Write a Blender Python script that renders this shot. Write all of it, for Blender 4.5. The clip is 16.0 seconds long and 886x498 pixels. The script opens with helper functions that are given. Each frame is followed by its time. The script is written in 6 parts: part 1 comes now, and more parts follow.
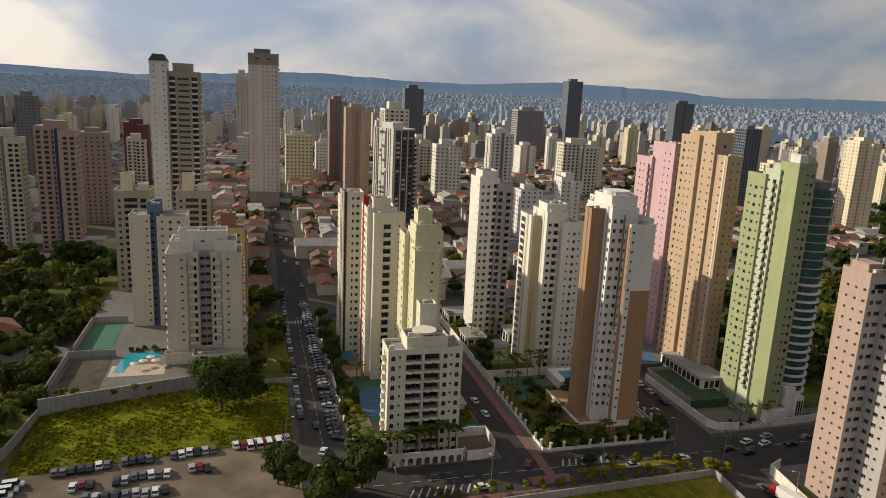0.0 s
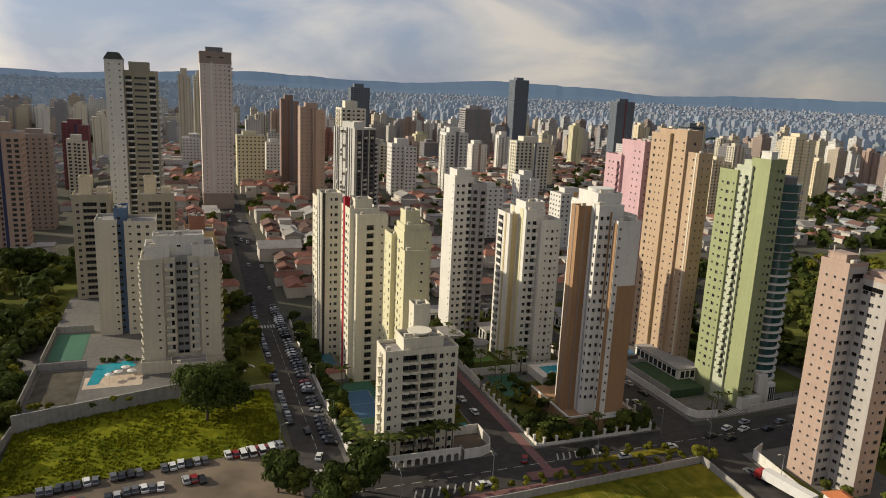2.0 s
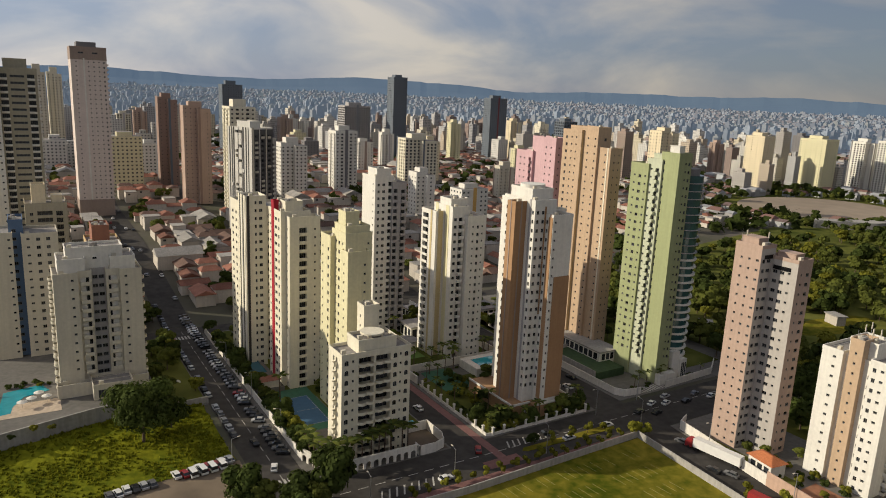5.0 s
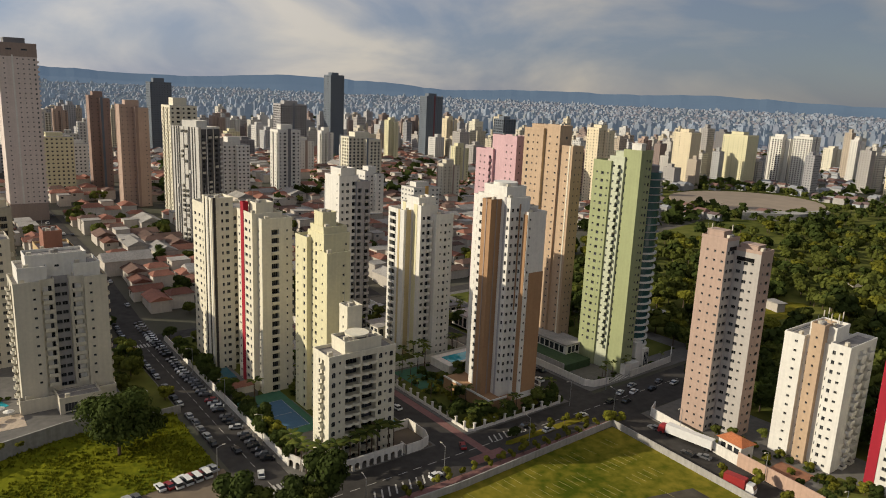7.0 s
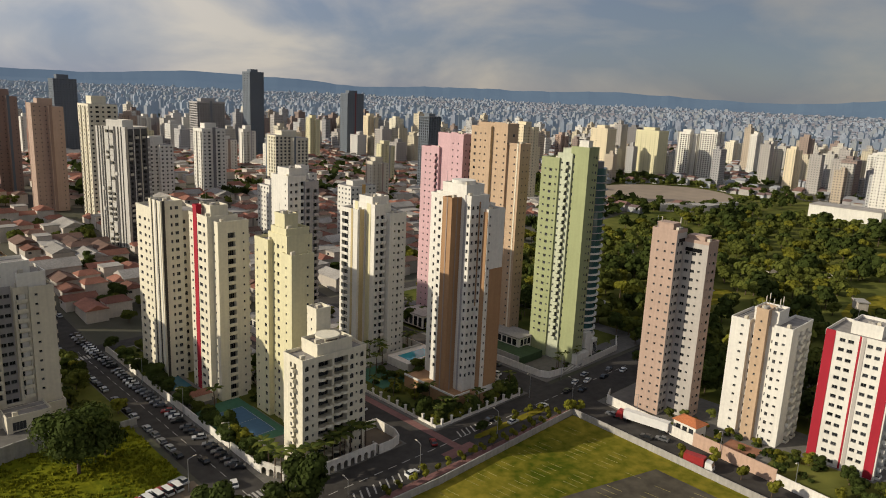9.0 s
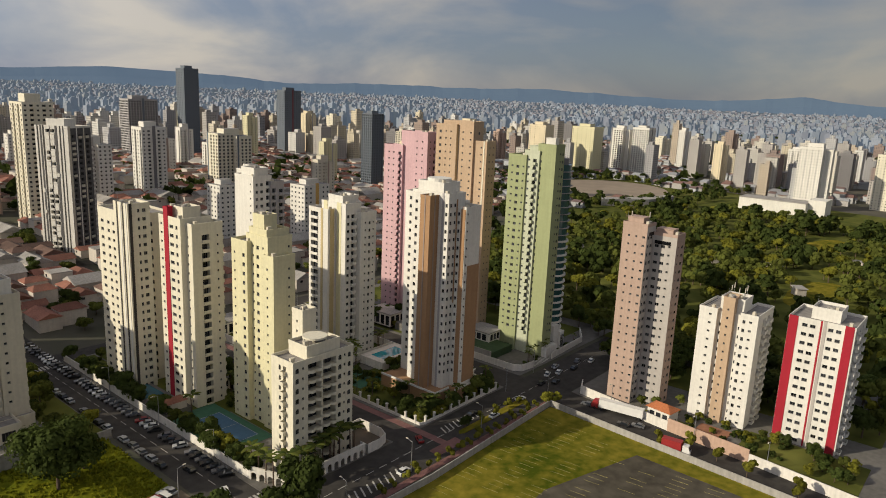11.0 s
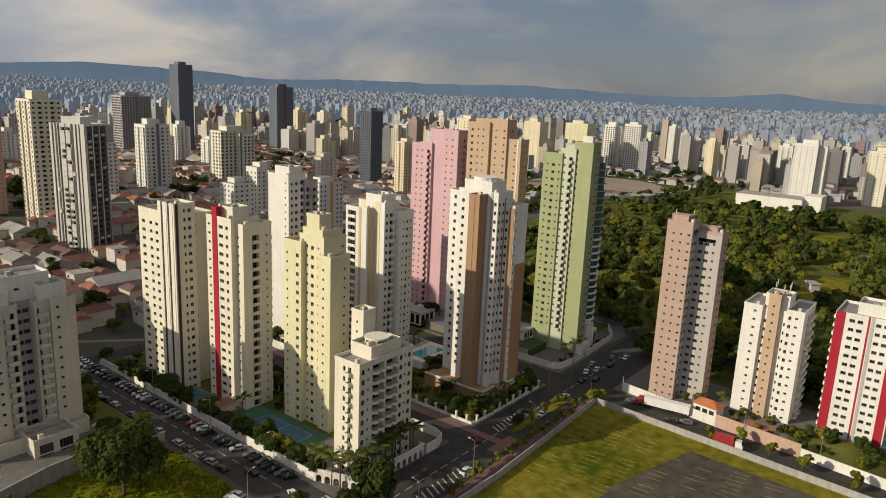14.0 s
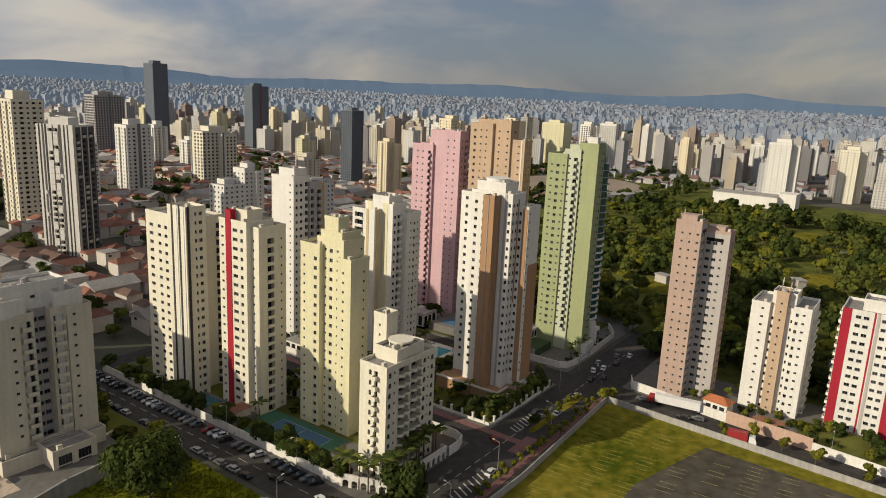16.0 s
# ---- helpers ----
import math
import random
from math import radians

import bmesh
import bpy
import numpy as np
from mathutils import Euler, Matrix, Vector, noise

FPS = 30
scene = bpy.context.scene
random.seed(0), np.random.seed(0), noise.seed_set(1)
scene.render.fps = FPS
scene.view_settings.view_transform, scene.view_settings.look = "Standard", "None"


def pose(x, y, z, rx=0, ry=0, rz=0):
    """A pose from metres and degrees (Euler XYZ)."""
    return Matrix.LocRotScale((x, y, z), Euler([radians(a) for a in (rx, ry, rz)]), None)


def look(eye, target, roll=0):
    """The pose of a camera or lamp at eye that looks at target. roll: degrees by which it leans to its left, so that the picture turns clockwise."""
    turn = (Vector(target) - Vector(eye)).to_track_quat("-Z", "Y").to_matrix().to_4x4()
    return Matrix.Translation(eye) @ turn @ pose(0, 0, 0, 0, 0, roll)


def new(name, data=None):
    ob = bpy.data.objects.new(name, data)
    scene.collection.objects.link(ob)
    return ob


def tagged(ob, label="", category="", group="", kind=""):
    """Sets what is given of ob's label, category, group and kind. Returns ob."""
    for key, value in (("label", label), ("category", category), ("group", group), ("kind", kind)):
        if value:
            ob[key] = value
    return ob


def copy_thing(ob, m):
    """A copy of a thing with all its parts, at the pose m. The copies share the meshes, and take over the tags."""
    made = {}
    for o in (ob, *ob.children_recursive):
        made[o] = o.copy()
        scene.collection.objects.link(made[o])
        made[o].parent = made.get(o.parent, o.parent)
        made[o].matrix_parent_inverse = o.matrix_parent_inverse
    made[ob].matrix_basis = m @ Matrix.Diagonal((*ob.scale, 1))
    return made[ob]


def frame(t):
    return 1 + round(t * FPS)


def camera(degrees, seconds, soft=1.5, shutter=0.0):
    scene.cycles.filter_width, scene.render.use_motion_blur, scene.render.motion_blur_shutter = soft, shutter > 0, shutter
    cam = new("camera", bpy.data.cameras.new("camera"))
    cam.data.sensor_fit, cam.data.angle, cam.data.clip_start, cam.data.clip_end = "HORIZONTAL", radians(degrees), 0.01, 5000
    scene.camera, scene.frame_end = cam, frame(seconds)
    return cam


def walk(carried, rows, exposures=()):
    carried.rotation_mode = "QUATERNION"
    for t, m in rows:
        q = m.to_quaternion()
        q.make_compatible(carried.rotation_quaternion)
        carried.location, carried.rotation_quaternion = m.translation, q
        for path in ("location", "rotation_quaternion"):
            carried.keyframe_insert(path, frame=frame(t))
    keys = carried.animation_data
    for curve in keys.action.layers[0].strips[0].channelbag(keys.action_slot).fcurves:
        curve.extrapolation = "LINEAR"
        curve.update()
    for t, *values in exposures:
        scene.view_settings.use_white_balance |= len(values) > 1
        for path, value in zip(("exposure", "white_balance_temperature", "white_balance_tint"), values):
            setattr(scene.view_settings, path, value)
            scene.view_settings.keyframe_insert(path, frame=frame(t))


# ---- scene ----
cam = camera(64.5, 16.0, soft=1.0)
METRES, EYE, TILT, LEAN, TURN = 120.75, 102.0, 0.0, 0.0, -15.7
ROWS = [
    (0.0, 0.0, 0.0, 0.0, 0.6, -12.76, -2.66),
    (0.5, -0.0326, 0.0005, -0.0007, -0.31, -12.75, -2.65),
    (1.0, -0.064, 0.0017, -0.0015, -1.19, -12.73, -2.63),
    (1.5, -0.0949, 0.0027, -0.0023, -2.4, -12.69, -2.62),
    (2.0, -0.1268, 0.0038, -0.0023, -4.54, -12.65, -2.59),
    (2.5, -0.1585, 0.005, -0.002, -6.67, -12.6, -2.57),
    (3.0, -0.1905, 0.0068, -0.0021, -8.66, -12.54, -2.56),
    (3.5, -0.2217, 0.0095, -0.0018, -10.53, -12.49, -2.56),
    (4.0, -0.2522, 0.0126, -0.0017, -12.4, -12.47, -2.53),
    (6.5, -0.405, 0.0439, -0.0021, -19.86, -12.41, -2.48),
    (7.0, -0.4349, 0.0523, -0.0019, -21.5, -12.39, -2.48),
    (7.5, -0.4644, 0.0619, -0.0015, -23.31, -12.37, -2.45),
    (8.0, -0.4936, 0.0721, -0.0013, -25.06, -12.35, -2.46),
    (8.5, -0.5225, 0.0826, -0.0009, -26.83, -12.34, -2.44),
    (9.0, -0.5515, 0.0941, -0.0004, -28.58, -12.35, -2.45),
    (9.5, -0.5797, 0.1064, -0.0004, -30.29, -12.34, -2.43),
    (12.0, -0.7154, 0.1853, -0.0017, -35.29, -12.47, -2.45),
    (12.5, -0.7402, 0.2041, -0.002, -35.32, -12.52, -2.45),
    (13.0, -0.7651, 0.2228, -0.0022, -35.48, -12.54, -2.48),
    (13.5, -0.7896, 0.2419, -0.0023, -35.66, -12.57, -2.5),
    (14.0, -0.8139, 0.2613, -0.0023, -36.0, -12.59, -2.51),
    (14.5, -0.838, 0.2808, -0.0022, -36.36, -12.59, -2.5),
    (15.0, -0.8622, 0.3005, -0.002, -36.82, -12.59, -2.55),
    (15.5, -0.8863, 0.3199, -0.0018, -37.51, -12.58, -2.57),
    (16.0, -0.9107, 0.3389, -0.0016, -38.63, -12.55, -2.58),
]
walk(cam, [(t, pose(0, 0, EYE, TILT, LEAN, TURN) @ pose(METRES * x, METRES * y, METRES * z, 90 + pitch, roll, yaw)) for t, x, y, z, yaw, pitch, roll in ROWS], [(0.0, -0.18), (16.0, -0.3)])

# ---- world and sun ----
SUN_TO = Vector((-0.86, 0.51, 0.42)).normalized()
sun_data = bpy.data.lights.new("sun", "SUN")
sun_data.energy, sun_data.angle, sun_data.color = 5.2, radians(0.6), (1.0, 0.905, 0.72)
sun = new("sun", sun_data)
sun.matrix_world = look(SUN_TO * 900, (0, 0, 0))
world = bpy.data.worlds.new("world")
scene.world = world
world.use_nodes = True
wn, wl = world.node_tree.nodes, world.node_tree.links
wn.clear()
w_out, w_bg, w_sky = wn.new("ShaderNodeOutputWorld"), wn.new("ShaderNodeBackground"), wn.new("ShaderNodeTexSky")
w_sky.sky_type, w_sky.sun_disc = "NISHITA", False
w_sky.sun_elevation = math.asin(SUN_TO.z)
w_sky.sun_rotation = math.atan2(SUN_TO.x, SUN_TO.y)
w_sky.air_density, w_sky.dust_density, w_sky.ozone_density = 1.0, 0.7, 1.6
w_bg.inputs["Strength"].default_value = 0.066
w_tc, w_map = wn.new("ShaderNodeTexCoord"), wn.new("ShaderNodeMapping")
w_map.inputs["Scale"].default_value = (1.0, 1.0, 2.6)
w_no, w_ra, w_mix, w_ra2 = wn.new("ShaderNodeTexNoise"), wn.new("ShaderNodeValToRGB"), wn.new("ShaderNodeMix"), wn.new("ShaderNodeValToRGB")
w_no.inputs["Scale"].default_value, w_no.inputs["Detail"].default_value, w_no.inputs["Roughness"].default_value = 3.0, 8, 0.52
w_no.inputs["Distortion"].default_value = 0.4
w_ra.color_ramp.elements[0].position, w_ra.color_ramp.elements[0].color = 0.3, (0.5, 0.5, 0.5, 1)
w_ra.color_ramp.elements[1].position, w_ra.color_ramp.elements[1].color = 0.62, (0.8, 0.8, 0.8, 1)
w_ra2.color_ramp.elements[0].position, w_ra2.color_ramp.elements[0].color = 0.4, (0.5, 0.58, 0.8, 1)
w_ra2.color_ramp.elements[1].position, w_ra2.color_ramp.elements[1].color = 0.6, (1.12, 1.02, 0.91, 1)
w_mix.data_type = "RGBA"
# clouds are brighter on the sun's side
w_dot, w_rng, w_mul = wn.new("ShaderNodeVectorMath"), wn.new("ShaderNodeMapRange"), wn.new("ShaderNodeVectorMath")
w_dot.operation, w_mul.operation = "DOT_PRODUCT", "SCALE"
w_dot.inputs[1].default_value = (SUN_TO.x, SUN_TO.y, 0.25)
w_rng.inputs["From Min"].default_value, w_rng.inputs["From Max"].default_value = -0.5, 0.85
w_rng.inputs["To Min"].default_value, w_rng.inputs["To Max"].default_value = 6.0, 17.5
wl.new(w_tc.outputs["Generated"], w_map.inputs["Vector"])
wl.new(w_tc.outputs["Generated"], w_dot.inputs[0])
wl.new(w_dot.outputs["Value"], w_rng.inputs["Value"])
wl.new(w_map.outputs[0], w_no.inputs["Vector"])
wl.new(w_no.outputs[0], w_ra.inputs[0])
wl.new(w_no.outputs[0], w_ra2.inputs[0])
wl.new(w_ra2.outputs[0], w_mul.inputs[0])
wl.new(w_rng.outputs[0], w_mul.inputs["Scale"])
wl.new(w_ra.outputs[0], w_mix.inputs[0])
wl.new(w_sky.outputs[0], w_mix.inputs[6])
wl.new(w_mul.outputs[0], w_mix.inputs[7])
wl.new(w_mix.outputs[2], w_bg.inputs["Color"])
wl.new(w_bg.outputs[0], w_out.inputs[0])


# ---- materials ----
def mat(name, col, rough=0.8, metal=0.0, grain=2.0, amount=0.12, bump=0.0, tint=None, rnd=0.0, spec=0.3, stain=0.0):
    """A procedural surface: base colour with grain at two scales, streaks, optional relief and object-to-object variation."""
    m = bpy.data.materials.new(name)
    m.use_nodes = True
    n, l = m.node_tree.nodes, m.node_tree.links
    b = n["Principled BSDF"]
    b.inputs["Roughness"].default_value, b.inputs["Metallic"].default_value = rough, metal
    b.inputs["Specular IOR Level"].default_value = spec
    tc = n.new("ShaderNodeTexCoord")
    n1, n2 = n.new("ShaderNodeTexNoise"), n.new("ShaderNodeTexNoise")
    n1.inputs["Scale"].default_value, n1.inputs["Detail"].default_value = grain, 6
    n2.inputs["Scale"].default_value, n2.inputs["Detail"].default_value = grain * 0.09, 3
    l.new(tc.outputs["Object"], n1.inputs["Vector"])
    l.new(tc.outputs["Object"], n2.inputs["Vector"])
    add = n.new("ShaderNodeMath")
    add.operation = "ADD"
    l.new(n1.outputs[0], add.inputs[0])
    l.new(n2.outputs[0], add.inputs[1])
    last = add.outputs[0]
    if stain:
        mp, n3, a2 = n.new("ShaderNodeMapping"), n.new("ShaderNodeTexNoise"), n.new("ShaderNodeMath")
        mp.inputs["Scale"].default_value = (1.2, 1.2, 0.05)
        n3.inputs["Scale"].default_value, n3.inputs["Detail"].default_value = 1.0, 5
        a2.operation = "MULTIPLY_ADD"
        a2.inputs[1].default_value = stain
        l.new(tc.outputs["Object"], mp.inputs["Vector"])
        l.new(mp.outputs[0], n3.inputs["Vector"])
        l.new(n3.outputs[0], a2.inputs[0])
        l.new(last, a2.inputs[2])
        last = a2.outputs[0]
    mr = n.new("ShaderNodeMapRange")
    mr.inputs["From Min"].default_value, mr.inputs["From Max"].default_value = 0.7 + 0.35 * stain, 1.3 + 0.65 * stain
    l.new(last, mr.inputs["Value"])
    mix = n.new("ShaderNodeMix")
    mix.data_type = "RGBA"
    lo = tint if tint else tuple(c * (1 - amount) for c in col)
    hi = tuple(min(1, c * (1 + amount * 0.7)) for c in col)
    mix.inputs[6].default_value, mix.inputs[7].default_value = (*lo, 1), (*hi, 1)
    l.new(mr.outputs[0], mix.inputs[0])
    out = mix.outputs[2]
    if rnd:
        oi, hsv, mm = n.new("ShaderNodeObjectInfo"), n.new("ShaderNodeHueSaturation"), n.new("ShaderNodeMapRange")
        mm.inputs["To Min"].default_value, mm.inputs["To Max"].default_value = 1 - rnd, 1 + rnd
        l.new(oi.outputs["Random"], mm.inputs["Value"])
        l.new(mm.outputs[0], hsv.inputs["Value"])
        l.new(out, hsv.inputs["Color"])
        out = hsv.outputs[0]
    l.new(out, b.inputs["Base Color"])
    if bump:
        bp = n.new("ShaderNodeBump")
        bp.inputs["Strength"].default_value, bp.inputs["Distance"].default_value = bump, 0.2
        l.new(n1.outputs[0], bp.inputs["Height"])
        l.new(bp.outputs[0], b.inputs["Normal"])
    return m


def island_mat(name, cols, rough=0.85, grain=1.0, amount=0.15):
    """A surface whose colour changes from piece to piece of one mesh."""
    m = mat(name, (0.5, 0.5, 0.5), rough, grain=grain, amount=amount)
    n, l = m.node_tree.nodes, m.node_tree.links
    g, ra, mu = n.new("ShaderNodeNewGeometry"), n.new("ShaderNodeValToRGB"), n.new("ShaderNodeMix")
    ra.color_ramp.interpolation = "CONSTANT"
    while len(ra.color_ramp.elements) < len(cols):
        ra.color_ramp.elements.new(0.5)
    for i, c in enumerate(cols):
        ra.color_ramp.elements[i].position = i / len(cols)
        ra.color_ramp.elements[i].color = (*c, 1)
    mu.data_type, mu.blend_type = "RGBA", "MULTIPLY"
    mu.inputs[0].default_value = 1
    l.new(g.outputs["Random Per Island"], ra.inputs[0])
    b = n["Principled BSDF"]
    old = b.inputs["Base Color"].links[0].from_socket
    sc = n.new("ShaderNodeMix")
    sc.data_type, sc.blend_type = "RGBA", "ADD"
    sc.inputs[0].default_value = 1
    l.new(old, sc.inputs[6])
    l.new(old, sc.inputs[7])
    l.new(ra.outputs[0], mu.inputs[6])
    l.new(sc.outputs[2], mu.inputs[7])
    l.new(mu.outputs[2], b.inputs["Base Color"])
    return m


def window_grid(m, wall_cols, du, dv, glass=(0.05, 0.055, 0.065)):
    """Adds rows of small dark window openings to a far wall, by the wall's own metres."""
    n, l = m.node_tree.nodes, m.node_tree.links
    b = n["Principled BSDF"]
    old = b.inputs["Base Color"].links[0].from_socket
    uv, sx = n.new("ShaderNodeUVMap"), n.new("ShaderNodeSeparateXYZ")
    l.new(uv.outputs[0], sx.inputs[0])
    masks = []
    for axis, step, lo, hi in ((0, du, 0.3, 0.72), (1, dv, 0.32, 0.74)):
        d, f, a, c, mul = (n.new("ShaderNodeMath") for _ in range(5))
        d.operation, f.operation, a.operation, c.operation, mul.operation = "DIVIDE", "FRACT", "GREATER_THAN", "LESS_THAN", "MULTIPLY"
        d.inputs[1].default_value, a.inputs[1].default_value, c.inputs[1].default_value = step, lo, hi
        l.new(sx.outputs[axis], d.inputs[0])
        l.new(d.outputs[0], f.inputs[0])
        l.new(f.outputs[0], a.inputs[0])
        l.new(f.outputs[0], c.inputs[0])
        l.new(a.outputs[0], mul.inputs[0])
        l.new(c.outputs[0], mul.inputs[1])
        masks.append(mul.outputs[0])
    both, mx = n.new("ShaderNodeMath"), n.new("ShaderNodeMix")
    both.operation, mx.data_type = "MULTIPLY", "RGBA"
    l.new(masks[0], both.inputs[0])
    l.new(masks[1], both.inputs[1])
    l.new(both.outputs[0], mx.inputs[0])
    l.new(old, mx.inputs[6])
    mx.inputs[7].default_value = (*glass, 1)
    l.new(mx.outputs[2], b.inputs["Base Color"])
    return m


PAINT = dict(
    white=(0.67, 0.64, 0.575), cream=(0.66, 0.61, 0.48), yellow=(0.63, 0.58, 0.37), greywhite=(0.56, 0.51, 0.405), palegrey=(0.41, 0.375, 0.34),
    tan=(0.5, 0.37, 0.2), brown=(0.34, 0.2, 0.105), beige=(0.46, 0.33, 0.22), pink=(0.55, 0.355, 0.37), rose=(0.41, 0.295, 0.235), blush=(0.62, 0.53, 0.47),
    green=(0.31, 0.335, 0.175), palegreen=(0.47, 0.49, 0.36), red=(0.33, 0.016, 0.03), wine=(0.16, 0.05, 0.055), blue=(0.1, 0.155, 0.25),
    navy=(0.04, 0.05, 0.11), grey=(0.36, 0.34, 0.33), darkgrey=(0.19, 0.18, 0.18), stone=(0.42, 0.36, 0.29), ochre=(0.5, 0.4, 0.22),
    taupe=(0.3, 0.23, 0.19), terracotta=(0.28, 0.13, 0.09), khaki=(0.37, 0.335, 0.25), sand=(0.68, 0.58, 0.4), orange=(0.62, 0.38, 0.12), slot=(0.05, 0.046, 0.042), charcoal=(0.1, 0.095, 0.092), cocoa=(0.27, 0.185, 0.15), dusk=(0.13, 0.15, 0.175))
WALL = {k: mat(k + "_paint", c, 0.85, grain=1.1, amount=0.14, stain=1.1) for k, c in PAINT.items()}
GLASS = mat("window_glass", (0.028, 0.03, 0.034), 0.2, grain=0.6, amount=0.3, rnd=0.85, spec=0.28)
GLASS_TEAL = mat("teal_balcony_glass", (0.03, 0.085, 0.085), 0.08, grain=0.5, amount=0.25, spec=0.8)
FRAME = mat("aluminium_frame", (0.2, 0.195, 0.185), 0.5, 0.3, amount=0.05)
DARK = mat("dark_recess", (0.06, 0.055, 0.05), 0.8)
CONCRETE = mat("weathered_concrete", (0.34, 0.32, 0.29), 0.9, grain=0.8, amount=0.3, stain=1.0)
ROOFING = mat("roof_felt", (0.26, 0.24, 0.22), 0.9, grain=0.5, amount=0.35)
ASPHALT = mat("asphalt", (0.055, 0.05, 0.045), 0.88, grain=0.35, amount=0.35, bump=0.1, spec=0.12)
PAVING = mat("concrete_paving", (0.14, 0.13, 0.115), 0.9, grain=0.6, amount=0.25)
REDLANE = mat("red_cycle_lane", (0.2, 0.1, 0.09), 0.85, grain=0.8, amount=0.25)
LINE = mat("road_paint", (0.42, 0.4, 0.36), 0.8, grain=1.5, amount=0.25)
CITY = mat("city_ground", (0.11, 0.095, 0.08), 0.95, grain=0.02, amount=0.4, tint=(0.05, 0.058, 0.035), spec=0.05)
SOIL = mat("bare_dirt_lot", (0.18, 0.14, 0.1), 0.95, grain=0.1, amount=0.35, tint=(0.08, 0.066, 0.052), spec=0.05)
GRASS = mat("rough_lawn", (0.155, 0.155, 0.01), 0.95, grain=0.5, amount=0.3, tint=(0.06, 0.078, 0.006), bump=0.8, spec=0.03)
GRASS2 = mat("worn_field_grass", (0.21, 0.165, 0.022), 0.95, grain=0.3, amount=0.25, tint=(0.055, 0.072, 0.006), bump=0.5, spec=0.03)
PARKSOIL = mat("park_undergrowth", (0.12, 0.12, 0.03), 0.95, grain=0.08, amount=0.4, tint=(0.045, 0.058, 0.012), spec=0.03)
OLDASPH = mat("old_parking_asphalt", (0.092, 0.08, 0.06), 0.95, grain=0.25, amount=0.45, spec=0.08)
WATER = mat("pool_water", (0.03, 0.3, 0.36), 0.06, grain=0.6, amount=0.2, spec=0.6)
COURTBLUE = mat("blue_court", (0.06, 0.13, 0.22), 0.8, grain=0.8, amount=0.12)
COURTGREEN = mat("green_court", (0.05, 0.14, 0.085), 0.8, grain=0.8, amount=0.18)
TILE = mat("clay_roof_tile", (0.23, 0.1, 0.068), 0.9, grain=2.2, amount=0.35, rnd=0.4, bump=0.2)
TILE2 = mat("brown_roof_tile", (0.14, 0.085, 0.065), 0.9, grain=2.2, amount=0.35, rnd=0.25, bump=0.2)
FIBRE = mat("fibre_cement_roof", (0.29, 0.27, 0.245), 0.9, grain=1.2, amount=0.3, rnd=0.2)
PLASTER = mat("house_plaster", (0.49, 0.44, 0.38), 0.9, grain=1.0, amount=0.18, rnd=0.2, stain=0.8)
BARK = mat("bark", (0.12, 0.085, 0.06), 0.95, grain=4, amount=0.3)
def leafy(m):
    """Lets some light through the leaves."""
    n, l = m.node_tree.nodes, m.node_tree.links
    b, out = n["Principled BSDF"], n["Material Output"]
    tr, mx = n.new("ShaderNodeBsdfTranslucent"), n.new("ShaderNodeMixShader")
    mx.inputs[0].default_value = 0.3
    l.new(b.inputs["Base Color"].links[0].from_socket, tr.inputs["Color"])
    l.new(b.outputs[0], mx.inputs[1])
    l.new(tr.outputs[0], mx.inputs[2])
    l.new(mx.outputs[0], out.inputs["Surface"])
    return m


LEAF = [mat("foliage", (0.12, 0.135, 0.028), 0.8, grain=0.7, amount=0.45, rnd=0.35, spec=0.06),
        mat("dark_foliage", (0.06, 0.08, 0.019), 0.8, grain=0.7, amount=0.45, rnd=0.35, spec=0.06),
        mat("yellow_green_foliage", (0.19, 0.185, 0.025), 0.8, grain=0.7, amount=0.4, rnd=0.35, spec=0.06)]
LEAF = [leafy(m) for m in LEAF]
RUBBER = mat("tyre_rubber", (0.02, 0.02, 0.02), 0.8)
CARGLASS = mat("car_glass", (0.02, 0.024, 0.028), 0.05, spec=0.7)
METAL = mat("galvanised_steel", (0.4, 0.4, 0.4), 0.45, 0.7, amount=0.1)
WHITEWALL = mat("white_boundary_wall", (0.66, 0.62, 0.55), 0.9, grain=0.8, amount=0.22, stain=1.2)


